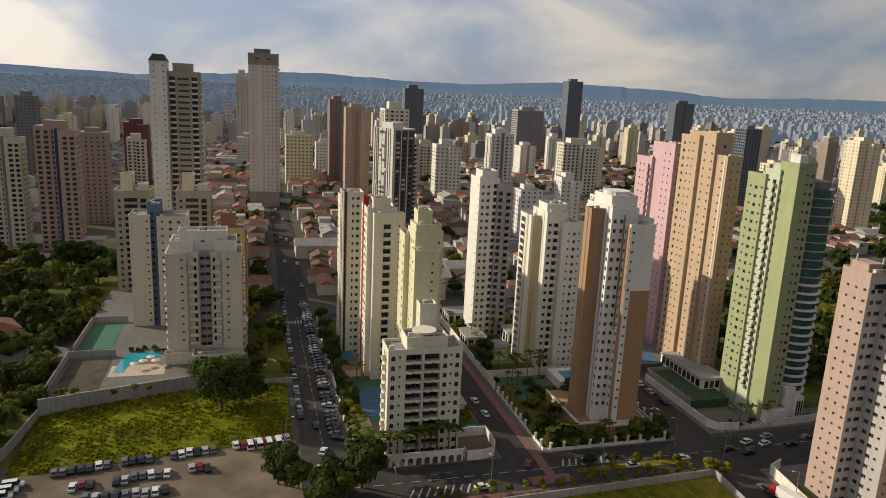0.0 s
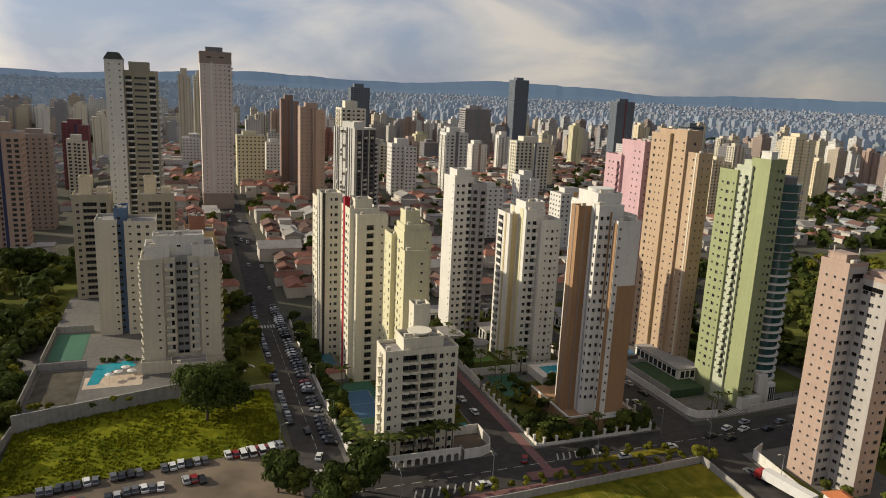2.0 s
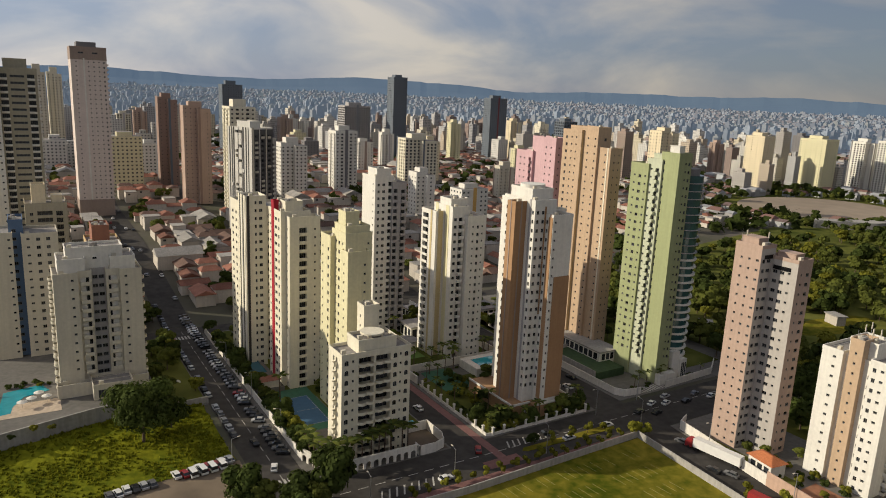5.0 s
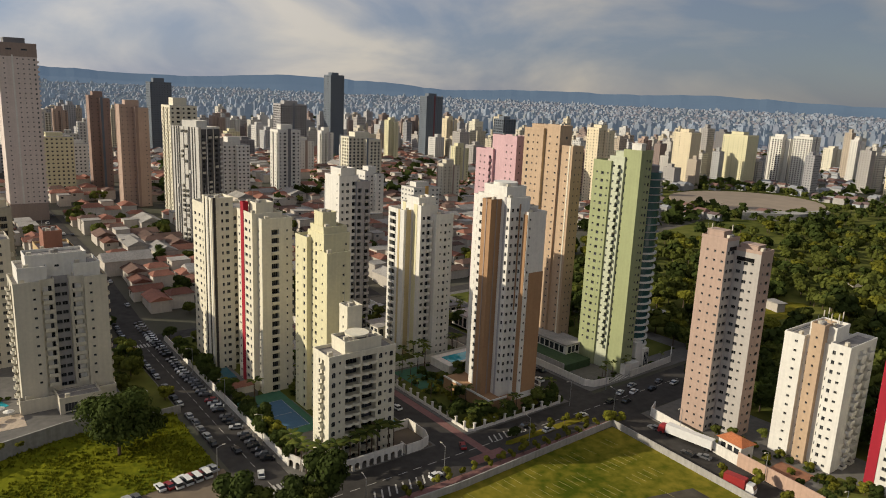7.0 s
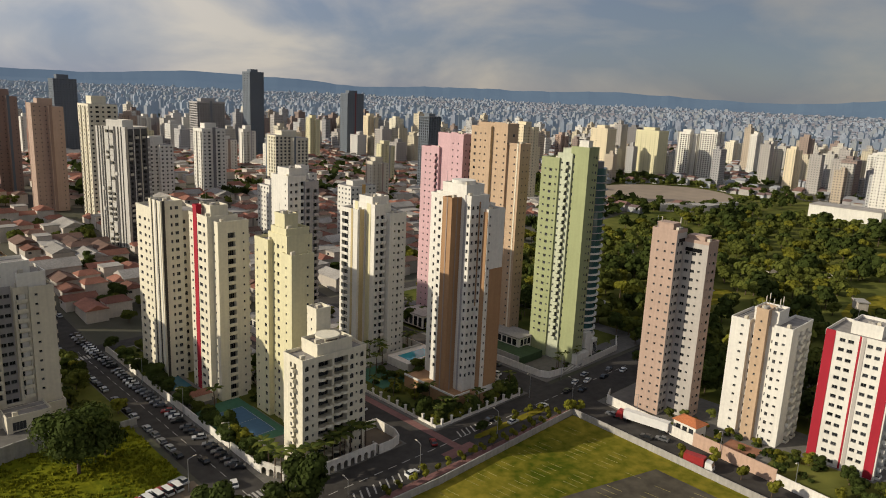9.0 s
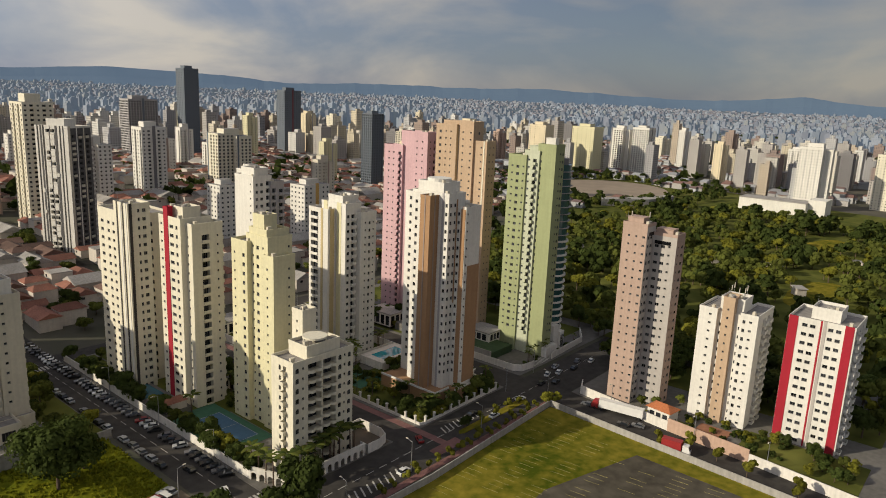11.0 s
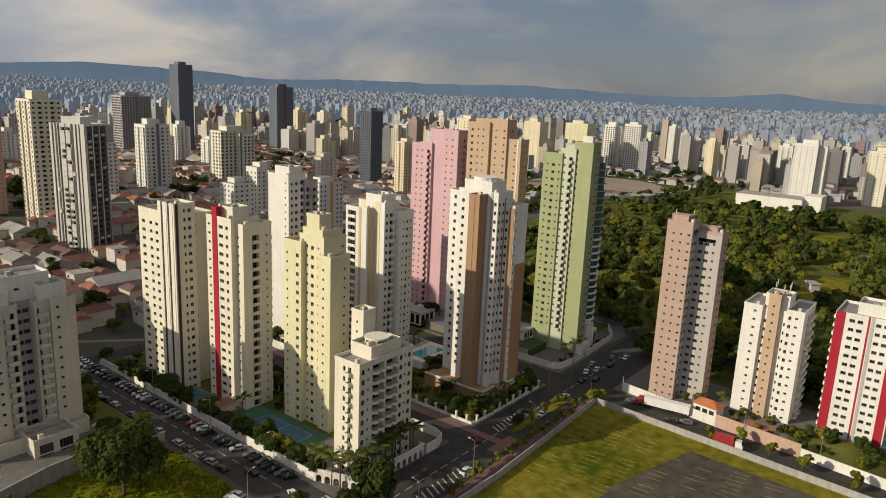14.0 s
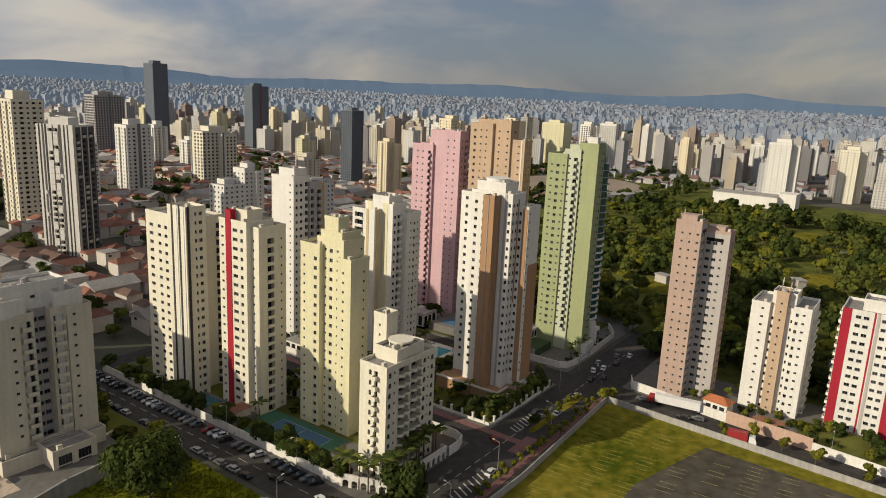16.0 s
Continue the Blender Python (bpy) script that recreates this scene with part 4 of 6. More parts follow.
# ---- trees and plants ----
def crown_mesh(r, h, lobes, leaves, size, seed, material, flat=0.7):
    """A crown of many leaf clumps on uneven lobes, with gaps."""
    rng = np.random.RandomState(seed)
    mb = Mesh()
    cs = []
    for i in range(lobes):
        a, d = rng.uniform(0, math.tau), r * 0.62 * math.sqrt(rng.uniform(0, 1))
        cs.append((d * math.cos(a), d * math.sin(a), h * rng.uniform(0.4, 0.86) - 0.2 * d, r * rng.uniform(0.34, 0.52)))
    for i in range(leaves):
        cx, cy, cz, cr = cs[rng.randint(lobes)]
        v = rng.normal(size=3)
        v /= np.linalg.norm(v)
        if v[2] < -0.45:
            v[2] *= -0.3
        p = np.array([cx, cy, cz]) + v * np.array([1, 1, flat]) * cr * rng.uniform(0.72, 1.08)
        u = np.cross(v, rng.normal(size=3))
        u /= np.linalg.norm(u) + 1e-6
        w = np.cross(v, u) + v * rng.uniform(-0.5, 0.5)
        s = size * rng.uniform(0.6, 1.3)
        mb.face([p - u * s - w * s * 0.6, p + u * s * 0.9 - w * s * 0.7, p + u * s * 0.7 + w * s * 0.8, p - u * s * 0.6 + w * s])
    return mb.build("crown", [material])


def trunk_mesh(r, h, seed):
    rng = np.random.RandomState(seed)
    mb = Mesh()
    mb.tube((0, 0, -0.1), (0.1, 0.05, h * 0.4), 0.045 * h * 0.6, 0.03 * h * 0.6, 8)
    for i in range(5):
        a = i * 1.26 + rng.uniform(0, 0.6)
        mb.tube((0.1, 0.05, h * 0.36), (r * 0.55 * math.cos(a), r * 0.55 * math.sin(a), h * rng.uniform(0.6, 0.75)), 0.018 * h * 0.6, 0.006 * h * 0.6, 5)
    return mb.build("trunk", [BARK])


TREES = []
for i, (r, h, lob, lv, sz, mi, lb) in enumerate((
        (4.4, 9.0, 11, 2000, 0.34, 0, "green broadleaf tree with a rounded uneven crown"), (5.4, 10.5, 13, 2300, 0.38, 1, "dark green broadleaf tree with a dense crown"),
        (3.8, 8.0, 10, 1700, 0.32, 2, "yellow-green tree with a loose sunlit crown"), (6.2, 12.0, 14, 2000, 0.5, 1, "tall dark green park tree"),
        (5.2, 8.6, 12, 1700, 0.45, 0, "wide green park tree"), (2.2, 4.6, 6, 420, 0.34, 2, "small pale green street tree"), (8.6, 15.0, 30, 11000, 0.3, 1, "very large dark green tree with a broad crown"))):
    t = thing("tree", lb, "tree", pose(0, -900 - 30 * i, 0))
    part("trunk", trunk_mesh(r, h, i), None, t)
    part("crown", crown_mesh(r, h, lob, lv, sz, i + 40, LEAF[mi]), None, t)
    TREES.append(t)


FAR_TREES = []


def tree(kind, x, y, z=0.0, s=1.0, group=""):
    """A tree; those deep in the parks and far between the houses are joined later."""
    z += lift(x, y)
    if group == "park trees" and (x > 212 or x < -72 or y > 260 or y < 60) or group == "trees between houses" and y > 400:
        FAR_TREES.append((kind, x, y, z, s))
        return None
    t = copy_thing(TREES[kind], pose(x, y, z, 0, 0, random.uniform(0, 360)) @ Matrix.Diagonal((s, s, s * random.uniform(0.9, 1.12), 1)))
    if group:
        tagged(t, group=group)
    return t


def palm_thing():
    t = thing("palm_tree", "tall palm with drooping feathery fronds", "palm tree", pose(0, -1200, 0))
    tr = Mesh()
    for k in range(6):
        tr.tube((0.05 * k * k * 0.1, 0, k * 1.25), (0.05 * (k + 1) ** 2 * 0.1, 0, (k + 1) * 1.25), 0.22 - 0.015 * k, 0.205 - 0.015 * k, 7)
    part("trunk", tr, BARK, t)
    rng = random.Random(5)
    for f in range(7):
        a, up = f * math.tau / 7, rng.uniform(0.1, 0.7)
        fr = Mesh()
        last = None
        for k in range(7):
            d = 0.25 + k * 0.42
            z = 7.5 + up * d - 0.17 * d * d
            c = (d * math.cos(a), d * math.sin(a), z)
            wid = 0.6 * math.sin(0.35 + k * 0.42)
            s = (-math.sin(a) * wid, math.cos(a) * wid, -0.16 * wid)
            now = [(c[0] - s[0], c[1] - s[1], c[2] + s[2]), c, (c[0] + s[0], c[1] + s[1], c[2] + s[2])]
            if last:
                fr.face([last[0], last[1], now[1], now[0]])
                fr.face([last[1], last[2], now[2], now[1]])
            last = now
        part("frond", fr, LEAF[1] if f % 2 else LEAF[0], t)
    return t


PALM = palm_thing()


def palm(x, y, z=0.0, s=1.0):
    return copy_thing(PALM, pose(x, y, z, 0, 0, random.uniform(0, 360)) @ Matrix.Diagonal((s, s, s, 1)))


BUSH = thing("bush", "clipped dark green garden shrub", "bush", pose(0, -1300, 0))
part("foliage", crown_mesh(1.3, 1.8, 5, 260, 0.26, 77, LEAF[1]), None, BUSH)
BUSH2 = thing("bush", "loose yellow-green garden shrub", "bush", pose(0, -1310, 0))
part("foliage", crown_mesh(1.5, 2.2, 6, 300, 0.28, 78, LEAF[2]), None, BUSH2)


def bush(x, y, z=0.16, s=1.0, kind=0):
    return copy_thing((BUSH, BUSH2)[kind], pose(x, y, z - 0.25, 0, 0, random.uniform(0, 360)) @ Matrix.Diagonal((s, s, s * random.uniform(0.8, 1.2), 1)))


# ---- vehicles ----
def car_thing(label, colour, van=False):
    t = thing("car", label, "van" if van else "car", pose(0, -1400, 0))
    m = mat(label.split()[0] + "_car_paint", colour, 0.3, 0.1, grain=1, amount=0.05, spec=0.6)
    body, glass = Mesh(), Mesh()
    L, W = (4.9, 1.9) if van else (4.2, 1.72)
    H = 1.95 if van else 1.46
    prof = [(-L / 2, 0.32), (L / 2, 0.32), (L / 2 + 0.02, 0.62), (L / 2 - 0.12, 0.82), (L * 0.24, 0.94), (-L * 0.42, 0.96), (-L / 2, 0.86)]
    k, n = 0, len(prof)
    for y in (-W / 2, W / 2):
        body.v += [(x, y, z) for x, z in prof]
    body.f += [tuple(range(n)), tuple(range(2 * n - 1, n - 1, -1))] + [(i, n + i, n + (i + 1) % n, (i + 1) % n) for i in range(n)]
    body.m = [0] * len(body.f)
    a0, a1, b0, b1 = (-L * 0.48, L * 0.3, -L * 0.47, L * 0.2) if van else (-L * 0.44, L * 0.22, -L * 0.3, L * 0.06)
    glass.v = [(a0, -W / 2 + 0.06, 0.93), (a1, -W / 2 + 0.06, 0.93), (a1, W / 2 - 0.06, 0.93), (a0, W / 2 - 0.06, 0.93),
               (b0, -W / 2 + 0.2, H - 0.04), (b1, -W / 2 + 0.2, H - 0.04), (b1, W / 2 - 0.2, H - 0.04), (b0, W / 2 - 0.2, H - 0.04)]
    glass.f = [(0, 1, 5, 4), (1, 2, 6, 5), (2, 3, 7, 6), (3, 0, 4, 7), (4, 5, 6, 7)]
    glass.m = [0] * 5
    body.box(b0 - 0.04, b1 + 0.04, -W / 2 + 0.17, W / 2 - 0.17, H - 0.04, H)
    part("body", body, m, t)
    part("window", glass, CARGLASS, t, "dark glass")
    for x in (-L * 0.31, L * 0.31):
        for y in (-W / 2 + 0.02, W / 2 - 0.02):
            wh = Mesh()
            wh.tube((x, y - 0.1, 0.31), (x, y + 0.1, 0.31), 0.31, 0.31, 10)
            part("wheel", wh, RUBBER, t)
    return t


CARS = [car_thing("white compact hatchback car", (0.7, 0.69, 0.66)), car_thing("silver grey compact car", (0.38, 0.38, 0.38)), car_thing("black compact hatchback car", (0.02, 0.02, 0.022)),
        car_thing("grey compact saloon car", (0.12, 0.12, 0.125)), car_thing("red compact hatchback car", (0.25, 0.02, 0.02)), car_thing("white delivery van with rear cargo body", (0.68, 0.67, 0.63), True)]
MIX = [0, 0, 1, 2, 2, 3, 3, 2, 4, 2, 3, 1, 3]


def car(x, y, yaw, z=0.03, kind=None, group="parked cars"):
    k = random.choice(MIX) if kind is None else kind
    return tagged(copy_thing(CARS[k], pose(x, y, z + lift(x, y) * 1.004, 0, 0, yaw)), group=group)


# ---- walls, fences, courts and pools at street level ----
def wall_run(name, pts, h, th, material, label, z=0.0, category="wall"):
    mb = Mesh()
    for (xa, ya), (xb, yb) in zip(pts[:-1], pts[1:]):
        d = math.hypot(xb - xa, yb - ya)
        nx, ny = -(yb - ya) / d * th / 2, (xb - xa) / d * th / 2
        ex, ey = (xb - xa) / d * th / 2, (yb - ya) / d * th / 2
        mb.prism([(xa - nx - ex, ya - ny - ey), (xb - nx + ex, yb - ny + ey), (xb + nx + ex, yb + ny + ey), (xa + nx - ex, ya + ny - ey)], z - 0.1, z + h)
    return structure(name, mb, material, label, category)


random.seed(21)
# grass lot, dirt parking lot and the retaining wall of the white tower's terrace
lawn = Mesh()
nx_, ny_ = 64, 44
for j in range(ny_ + 1):
    for i in range(nx_ + 1):
        u, v = i / nx_, j / ny_
        x = -62 + 73 * u
        y0, y1 = 184.5 + 8 * u, 219 + 14 * min(1, u * 1.55)
        y = y0 + (y1 - y0) * v
        bump = 0.9 * max(0, noise.noise((x * 0.06, y * 0.06, 1))) + 0.35 * noise.noise((x * 0.3, y * 0.3, 4))
        lawn.v.append((x, y, 0.12 + (bump + 1.2 * v) * min(1, 4 * v) * min(1, 6 * (1 - u)) * min(1, 6 * u + 0.2)))
for j in range(ny_):
    for i in range(nx_):
        k = j * (nx_ + 1) + i
        lawn.f.append((k, k + 1, k + nx_ + 2, k + nx_ + 1))
lawn.m = [0] * len(lawn.f)
structure("lawn", lawn, GRASS, "rough bright green grass slope of a vacant lot", "grass")
tufts, gr = Mesh(), random.Random(8)
for i in range(5000):
    k = gr.randrange(len(lawn.f))
    p = sum((Vector(lawn.v[j]) for j in lawn.f[k]), Vector()) / 4 + Vector((gr.uniform(-0.6, 0.6), gr.uniform(-0.4, 0.4), -0.05))
    if noise.noise((p.x * 0.11, p.y * 0.11, 8)) < gr.uniform(-0.5, 0.35):
        continue
    for b in range(3):
        a, h = gr.uniform(0, math.tau), gr.uniform(0.35, 0.95)
        d = Vector((math.cos(a), math.sin(a), 0)) * gr.uniform(0.3, 0.6)
        tufts.face([p - d, p + d, p + d * 0.5 + Vector((gr.uniform(-0.3, 0.3), gr.uniform(-0.3, 0.3), h))])
tagged(part("tall_grass", tufts, leafy(mat("tall_grass_blades", (0.21, 0.205, 0.016), 0.9, grain=0.35, amount=0.3, tint=(0.12, 0.135, 0.012), spec=0.03))), "uneven tufts of tall bright green grass", "grass", kind="stuff")
sheet("dirt_lot", -75, 12, 150, 192, 0.06, SOIL, "bare brown dirt parking lot")
terrace = Mesh()
terrace.prism([(-62, 219), (-20, 230.5), (-1.5, 232), (-1.5, 340), (-62, 340)], 0, 5.2)
structure("terrace", terrace, PAVING, "raised paved terrace of the white tower", "terrace")
sheet("garden", -1.4, 12.6, 233, 300, 0.4, PARKSOIL, "dark planted garden beds", "garden")
wall_run("retaining_wall", [(-1.4, 231.8), (13, 232.6)], 2.4, 0.4, CONCRETE, "low stained concrete wall")
wall_run("retaining_wall", [(-62, 218.6), (-20, 230), (-1.4, 231.8)], 6.2, 0.5, CONCRETE, "stained grey concrete retaining wall")
sheet_z = 5.2
for nm, r, m, lb in (("court", (-60, -47, 225, 252), OLDASPH, "old grey asphalt sports court"), ("court", (-60, -49, 262, 290), COURTGREEN, "dark green tennis court"),
                     ("paving", (-46, -28.5, 235, 244.6), mat("pale_stone_deck", (0.5, 0.4, 0.3), 0.9, grain=1, amount=0.25), "pale stone pool deck")):
    mb = Mesh()
    mb.box(*r, 5.1, 5.26)
    structure(nm, mb, m, lb, "court")
pool = Mesh()
pool.prism([(-45, 238), (-43.4, 255), (-33, 257.5), (-31, 252), (-38, 249.5), (-41, 243), (-41.6, 238.4)], 5.1, 5.3)
structure("pool", pool, WATER, "turquoise swimming pool with a curved edge", "pool")
for x, y in ((-36, 243), (-34, 246.5), (-38.5, 241), (-32, 243)):
    u = thing("parasol", "white canvas sun parasol by the pool", "parasol", pose(x, y, 5.26), "pool parasols")
    p = Mesh()
    p.tube((0, 0, 0), (0, 0, 2.3), 0.05, 0.04)
    part("pole", p, METAL, u)
    c = Mesh()
    ring_pts = [(1.5 * math.cos(i * math.tau / 10), 1.5 * math.sin(i * math.tau / 10), 2.0) for i in range(10)]
    for i in range(10):
        c.face([ring_pts[i], ring_pts[(i + 1) % 10], (0, 0, 2.55)])
    part("canopy", c, WALL["white"], u)
for z, pts in ((5.2, [(-61.5, 222), (-61.5, 254), (-46.5, 254)]), (5.2, [(-61, 259), (-61, 292), (-48, 292)])):
    wall_run("court_wall", pts, 2.6, 0.25, CONCRETE, "weathered concrete court wall", z)
for i in range(26):
    tree(random.choice((0, 1, 2)), random.uniform(0, 11.5), random.uniform(236, 330), 0.3, random.uniform(0.55, 0.95))
for i in range(18):
    bush(random.uniform(-60, -30), random.choice((random.uniform(221, 224), random.uniform(256, 260))), 5.2, random.uniform(0.7, 1.1), random.randint(0, 1))
ovals = Mesh()
for i in range(18):
    a, b = i * math.tau / 24, (i + 1) * math.tau / 24
    for r in (0.0,):
        ovals.prism([(5 + 3.4 * math.cos(a), 252 + 3.0 * math.sin(a)), (5 + 3.4 * math.cos(b), 252 + 3.0 * math.sin(b)), (5 + 2.9 * math.cos(b), 252 + 2.5 * math.sin(b)), (5 + 2.9 * math.cos(a), 252 + 2.5 * math.sin(a))], 0.4, 0.9)
structure("planter_ring", ovals, WHITEWALL, "pale oval planter kerb in the garden", "planter")
tree(6, -9.5, 212.5, 0.3, 1.3)
tree(3, -1, 218, 0.3, 0.9)

wall_run("yard_wall", [(-62.4, 218), (-64.5, 196), (-70, 176)], 3.2, 0.4, CONCRETE, "stained concrete yard wall")
sheet("yard", -110, -65, 176, 226, 0.1, PAVING, "pale concrete service yard", "yard")
for i in range(4):
    car(-60 + i * 0.6, 172 + i * 2.6, 8, 0.07, 5)
# rows of parked cars on the dirt lot
for i in range(30):
    if i not in (7, 12, 13, 20, 21):
        car(-50 + i * 2.05, 184.2 + i * 0.29 + random.uniform(-0.5, 0.5), 98 + random.uniform(-5, 5), 0.07)
for i in range(18):
    if random.random() < 0.85:
        car(-46 + i * 2.0, 176.6 + i * 0.2 + random.uniform(-0.7, 0.7), 96 + random.uniform(-6, 6), 0.07)
for i in range(9):
    car(-40 + i * 2.3, 170.6 + random.uniform(-0.6, 0.6), 95 + random.uniform(-6, 6), 0.07)
for i in range(4):
    car(-1 + i * 2.6, 190 + i * 0.3, 98, 0.07, 5)
# street with cars nose-in on one side and along the kerb on the other
for i in range(48):
    if random.random() < 0.88:
        car(23.6 + random.uniform(-0.35, 0.35), 190 + i * 2.8, 155 + random.uniform(-5, 5), 0.03)
for i in range(26):
    if random.random() < 0.8:
        car(14.3 + random.uniform(-0.15, 0.15), 196 + i * 5.2, 90 + random.uniform(-2, 2), 0.03)
for i in range(18):
    car(random.choice((14.4, 17.5, 20.5, 24)) + random.uniform(-0.2, 0.2), random.uniform(318, 620), 90, 0.03)
car(19, 183, 70, 0.03, 0)
car(18.4, 199, 92, 0.03, 2)
for x, y, a, k in ((104, 159.6, 2, 0), (121, 160.8, -4, 0), (72, 208, 92, 0), (72.4, 198, 92, 0), (100, 165.6, 2, 2), (58, 157, 3, 0), (147, 166, 20, 0), (152, 164, 15, 0), (156, 168, 10, 1), (143, 160, 10, 2),
                   (138, 163, 8, 2), (160, 162, 8, 2), (130, 190, 95, 0), (136.8, 196, 92, 2), (136.6, 205, 90, 1), (136.6, 212, 91, 0), (130.4, 216, 90, 3), (74.6, 166, 60, 4), (168, 165, 15, 3), (172, 161, 10, 0)):
    car(x, y, a, 0.04, k)

# red cycle lane, lane lines and zebra crossings
lane = Mesh()
lane.box(77.6, 80.4, 160, 312, 0.0, 0.045)
lane.box(40, 126, 151.8, 154.0, 0.0, 0.15)
lane.box(72, 84, 156, 160, 0.0, 0.05)
structure("cycle_lane", lane, REDLANE, "faded red cycle lane and pavement strip", "cycle lane")
lines = Mesh()
for i in range(40):
    lines.box(-20 + i * 5, -17 + i * 5, 163.4, 163.6, 0.0, 0.056)
for i in range(22):
    lines.box(19.3, 19.45, 176 + i * 6, 179.5 + i * 6, 0.0, 0.056)
for i in range(9):
    lines.box(14.2 + i * 1.25, 14.9 + i * 1.25, 173, 177, 0.0, 0.056)
    lines.box(14.2 + i * 1.25, 14.9 + i * 1.25, 296, 300, 0.0, 0.056)
    lines.prism([(38 + i * 2.2, 156), (38.5 + i * 2.2, 156), (40.5 + i * 2.2, 160), (40 + i * 2.2, 160)], 0.0, 0.056)
    lines.prism([(84 + i * 2.0, 163.6), (84.5 + i * 2.0, 163.6), (86 + i * 2.0, 167), (85.5 + i * 2.0, 167)], 0.0, 0.056)
for i in range(16):
    lines.box(150 + i * 1.3, 150.7 + i * 1.3, 174.2, 178, 0.0, 0.18)
structure("road_marking", lines, LINE, "worn white road markings and crossings", "road marking")

# plot of the small cream tower: arcade wall, palms, court, pool yard
def arcade(x0, y0, x1, y1, n, h=3.4):
    """A white wall of round arches between two points."""
    d = math.hypot(x1 - x0, y1 - y0)
    mb, w = Mesh(), d / n
    for i in range(n):
        a, hw = i * w, w * 0.33
        c = a + w / 2
        top = [(c - hw * math.cos(t), h * 0.42 + hw * 0.9 * math.sin(t)) for t in np.linspace(0, math.pi, 9)]
        for y, fl in ((-0.18, 1), (0.18, -1)):
            for q in ([(a, 0), (c - hw, 0), (c - hw, h * 0.42), (a, h * 0.42)], [(c + hw, 0), (a + w, 0), (a + w, h * 0.42), (c + hw, h * 0.42)]):
                mb.face([(u, y, z) for u, z in q][::fl])
            pts = [(a, h * 0.42)] + top + [(a + w, h * 0.42), (a + w, h), (a, h)]
            for (u0, z0), (u1, z1) in zip(top[:-1], top[1:]):
                mb.face([(u0, y, z0), (u1, y, z1), (u1, y, h), (u0, y, h)][::fl])
            mb.face([(a, y, h * 0.42), (c - hw, y, h * 0.42), (c - hw, y, h), (a, y, h)][::fl])
            mb.face([(c + hw, y, h * 0.42), (a + w, y, h * 0.42), (a + w, y, h), (c + hw, y, h)][::fl])
        line = [(c - hw, 0)] + top + [(c + hw, 0)]
        for (u0, z0), (u1, z1) in zip(line[:-1], line[1:]):
            mb.face([(u0, -0.18, z0), (u0, 0.18, z0), (u1, 0.18, z1), (u1, -0.18, z1)])
    mb.box(-0.1, d + 0.1, -0.28, 0.28, h, h + 0.3)
    ob = structure("arcade_wall", mb, WHITEWALL, "white street wall of round arches", "wall")
    ob.matrix_basis = pose(x0, y0, 0.16, 0, 0, math.degrees(math.atan2(y1 - y0, x1 - x0)))
    return ob


arcade(31.5, 172, 57, 171.6, 11)
arcade(27.2, 184, 31.5, 172, 5)
wall_run("plot_wall", [(27.2, 184), (27.2, 232), (27.6, 300)], 2.6, 0.25, WHITEWALL, "pale rendered street wall", 0.16)
wall_run("yard_wall", [(58.5, 185), (68, 185), (68, 176), (66.5, 172.5), (63, 171.4), (58, 171.4), (58, 174)], 3.0, 0.25, WHITEWALL, "cream wall round a small yard", 0.16)
sheet("yard", 58.2, 67.8, 171.8, 184.8, 0.22, SOIL, "brown bare yard", "yard")
sheet("terrace_pool", 60, 66.6, 187.4, 191.4, 0.5, WATER, "small turquoise pool", "pool")
sheet("court", 29, 46, 199, 231, 0.22, COURTGREEN, "green court surround", "court")
sheet("court", 32.4, 43.6, 203, 224, 0.24, COURTBLUE, "blue sports court", "court")
cl = Mesh()
for r in ((32.6, 43.4, 203.2, 203.32), (32.6, 43.4, 223.7, 223.82), (32.6, 32.72, 203.2, 223.8), (43.3, 43.42, 203.2, 223.8), (32.6, 43.4, 213.4, 213.52)):
    cl.box(*r, 0.2, 0.246)
structure("court_marking", cl, LINE, "white court lines", "court marking")
sheet("deck", 29, 38.4, 231, 262, 1.6, PAVING, "raised paved deck beside the striped tower", "deck")
# darker copy of the pool water, the shade put into its colour
sheet("terrace_pool", 30, 37, 246, 258, 1.75, mat("shaded_pool_water", (0.03, 0.12, 0.16), 0.08, spec=0.6), "shaded blue pool", "pool")
hut = thing("hut", "low hut with a flat grey roof beside the court", "hut", pose(31, 194, 0.16))
hm = Mesh()
hm.box(-3, 3, -2.5, 2.5, 0, 2.6)
part("wall", hm, PLASTER, hut)
hm = Mesh()
hm.box(-3.3, 3.3, -2.8, 2.8, 2.6, 2.8)
part("roof", hm, FIBRE, hut)
hut = thing("pavilion", "low pavilion with a red tiled roof", "pavilion", pose(33.5, 234, 1.6))
hm = Mesh()
hm.box(-3.6, 3.6, -2.2, 2.2, 0, 2.6)
part("wall", hm, PLASTER, hut)
hm = Mesh()
hm.v = [(-4, -2.6, 2.6), (4, -2.6, 2.6), (4, 2.6, 2.6), (-4, 2.6, 2.6), (-2.6, 0, 3.7), (2.6, 0, 3.7)]
hm.f, hm.m = [(0, 1, 5, 4), (1, 2, 5), (2, 3, 4, 5), (3, 0, 4)], [0] * 4
part("roof", hm, TILE, hut)
for i in range(11):
    palm(32 + i * 2.3 + random.uniform(-0.6, 0.6), 173.6 + random.uniform(-0.4, 1.4), 0.16, random.uniform(1.0, 1.35))
for i in range(4):
    palm(28.8, 176 + i * 3.2, 0.16, 1.1)
for i in range(30):
    tree(random.choice((0, 1, 1)), 28.6 + random.uniform(-0.5, 1.6), random.uniform(190, 300), 0.16, random.uniform(0.35, 0.62))
tree(2, 30.5, 200, 0.16, 0.95)
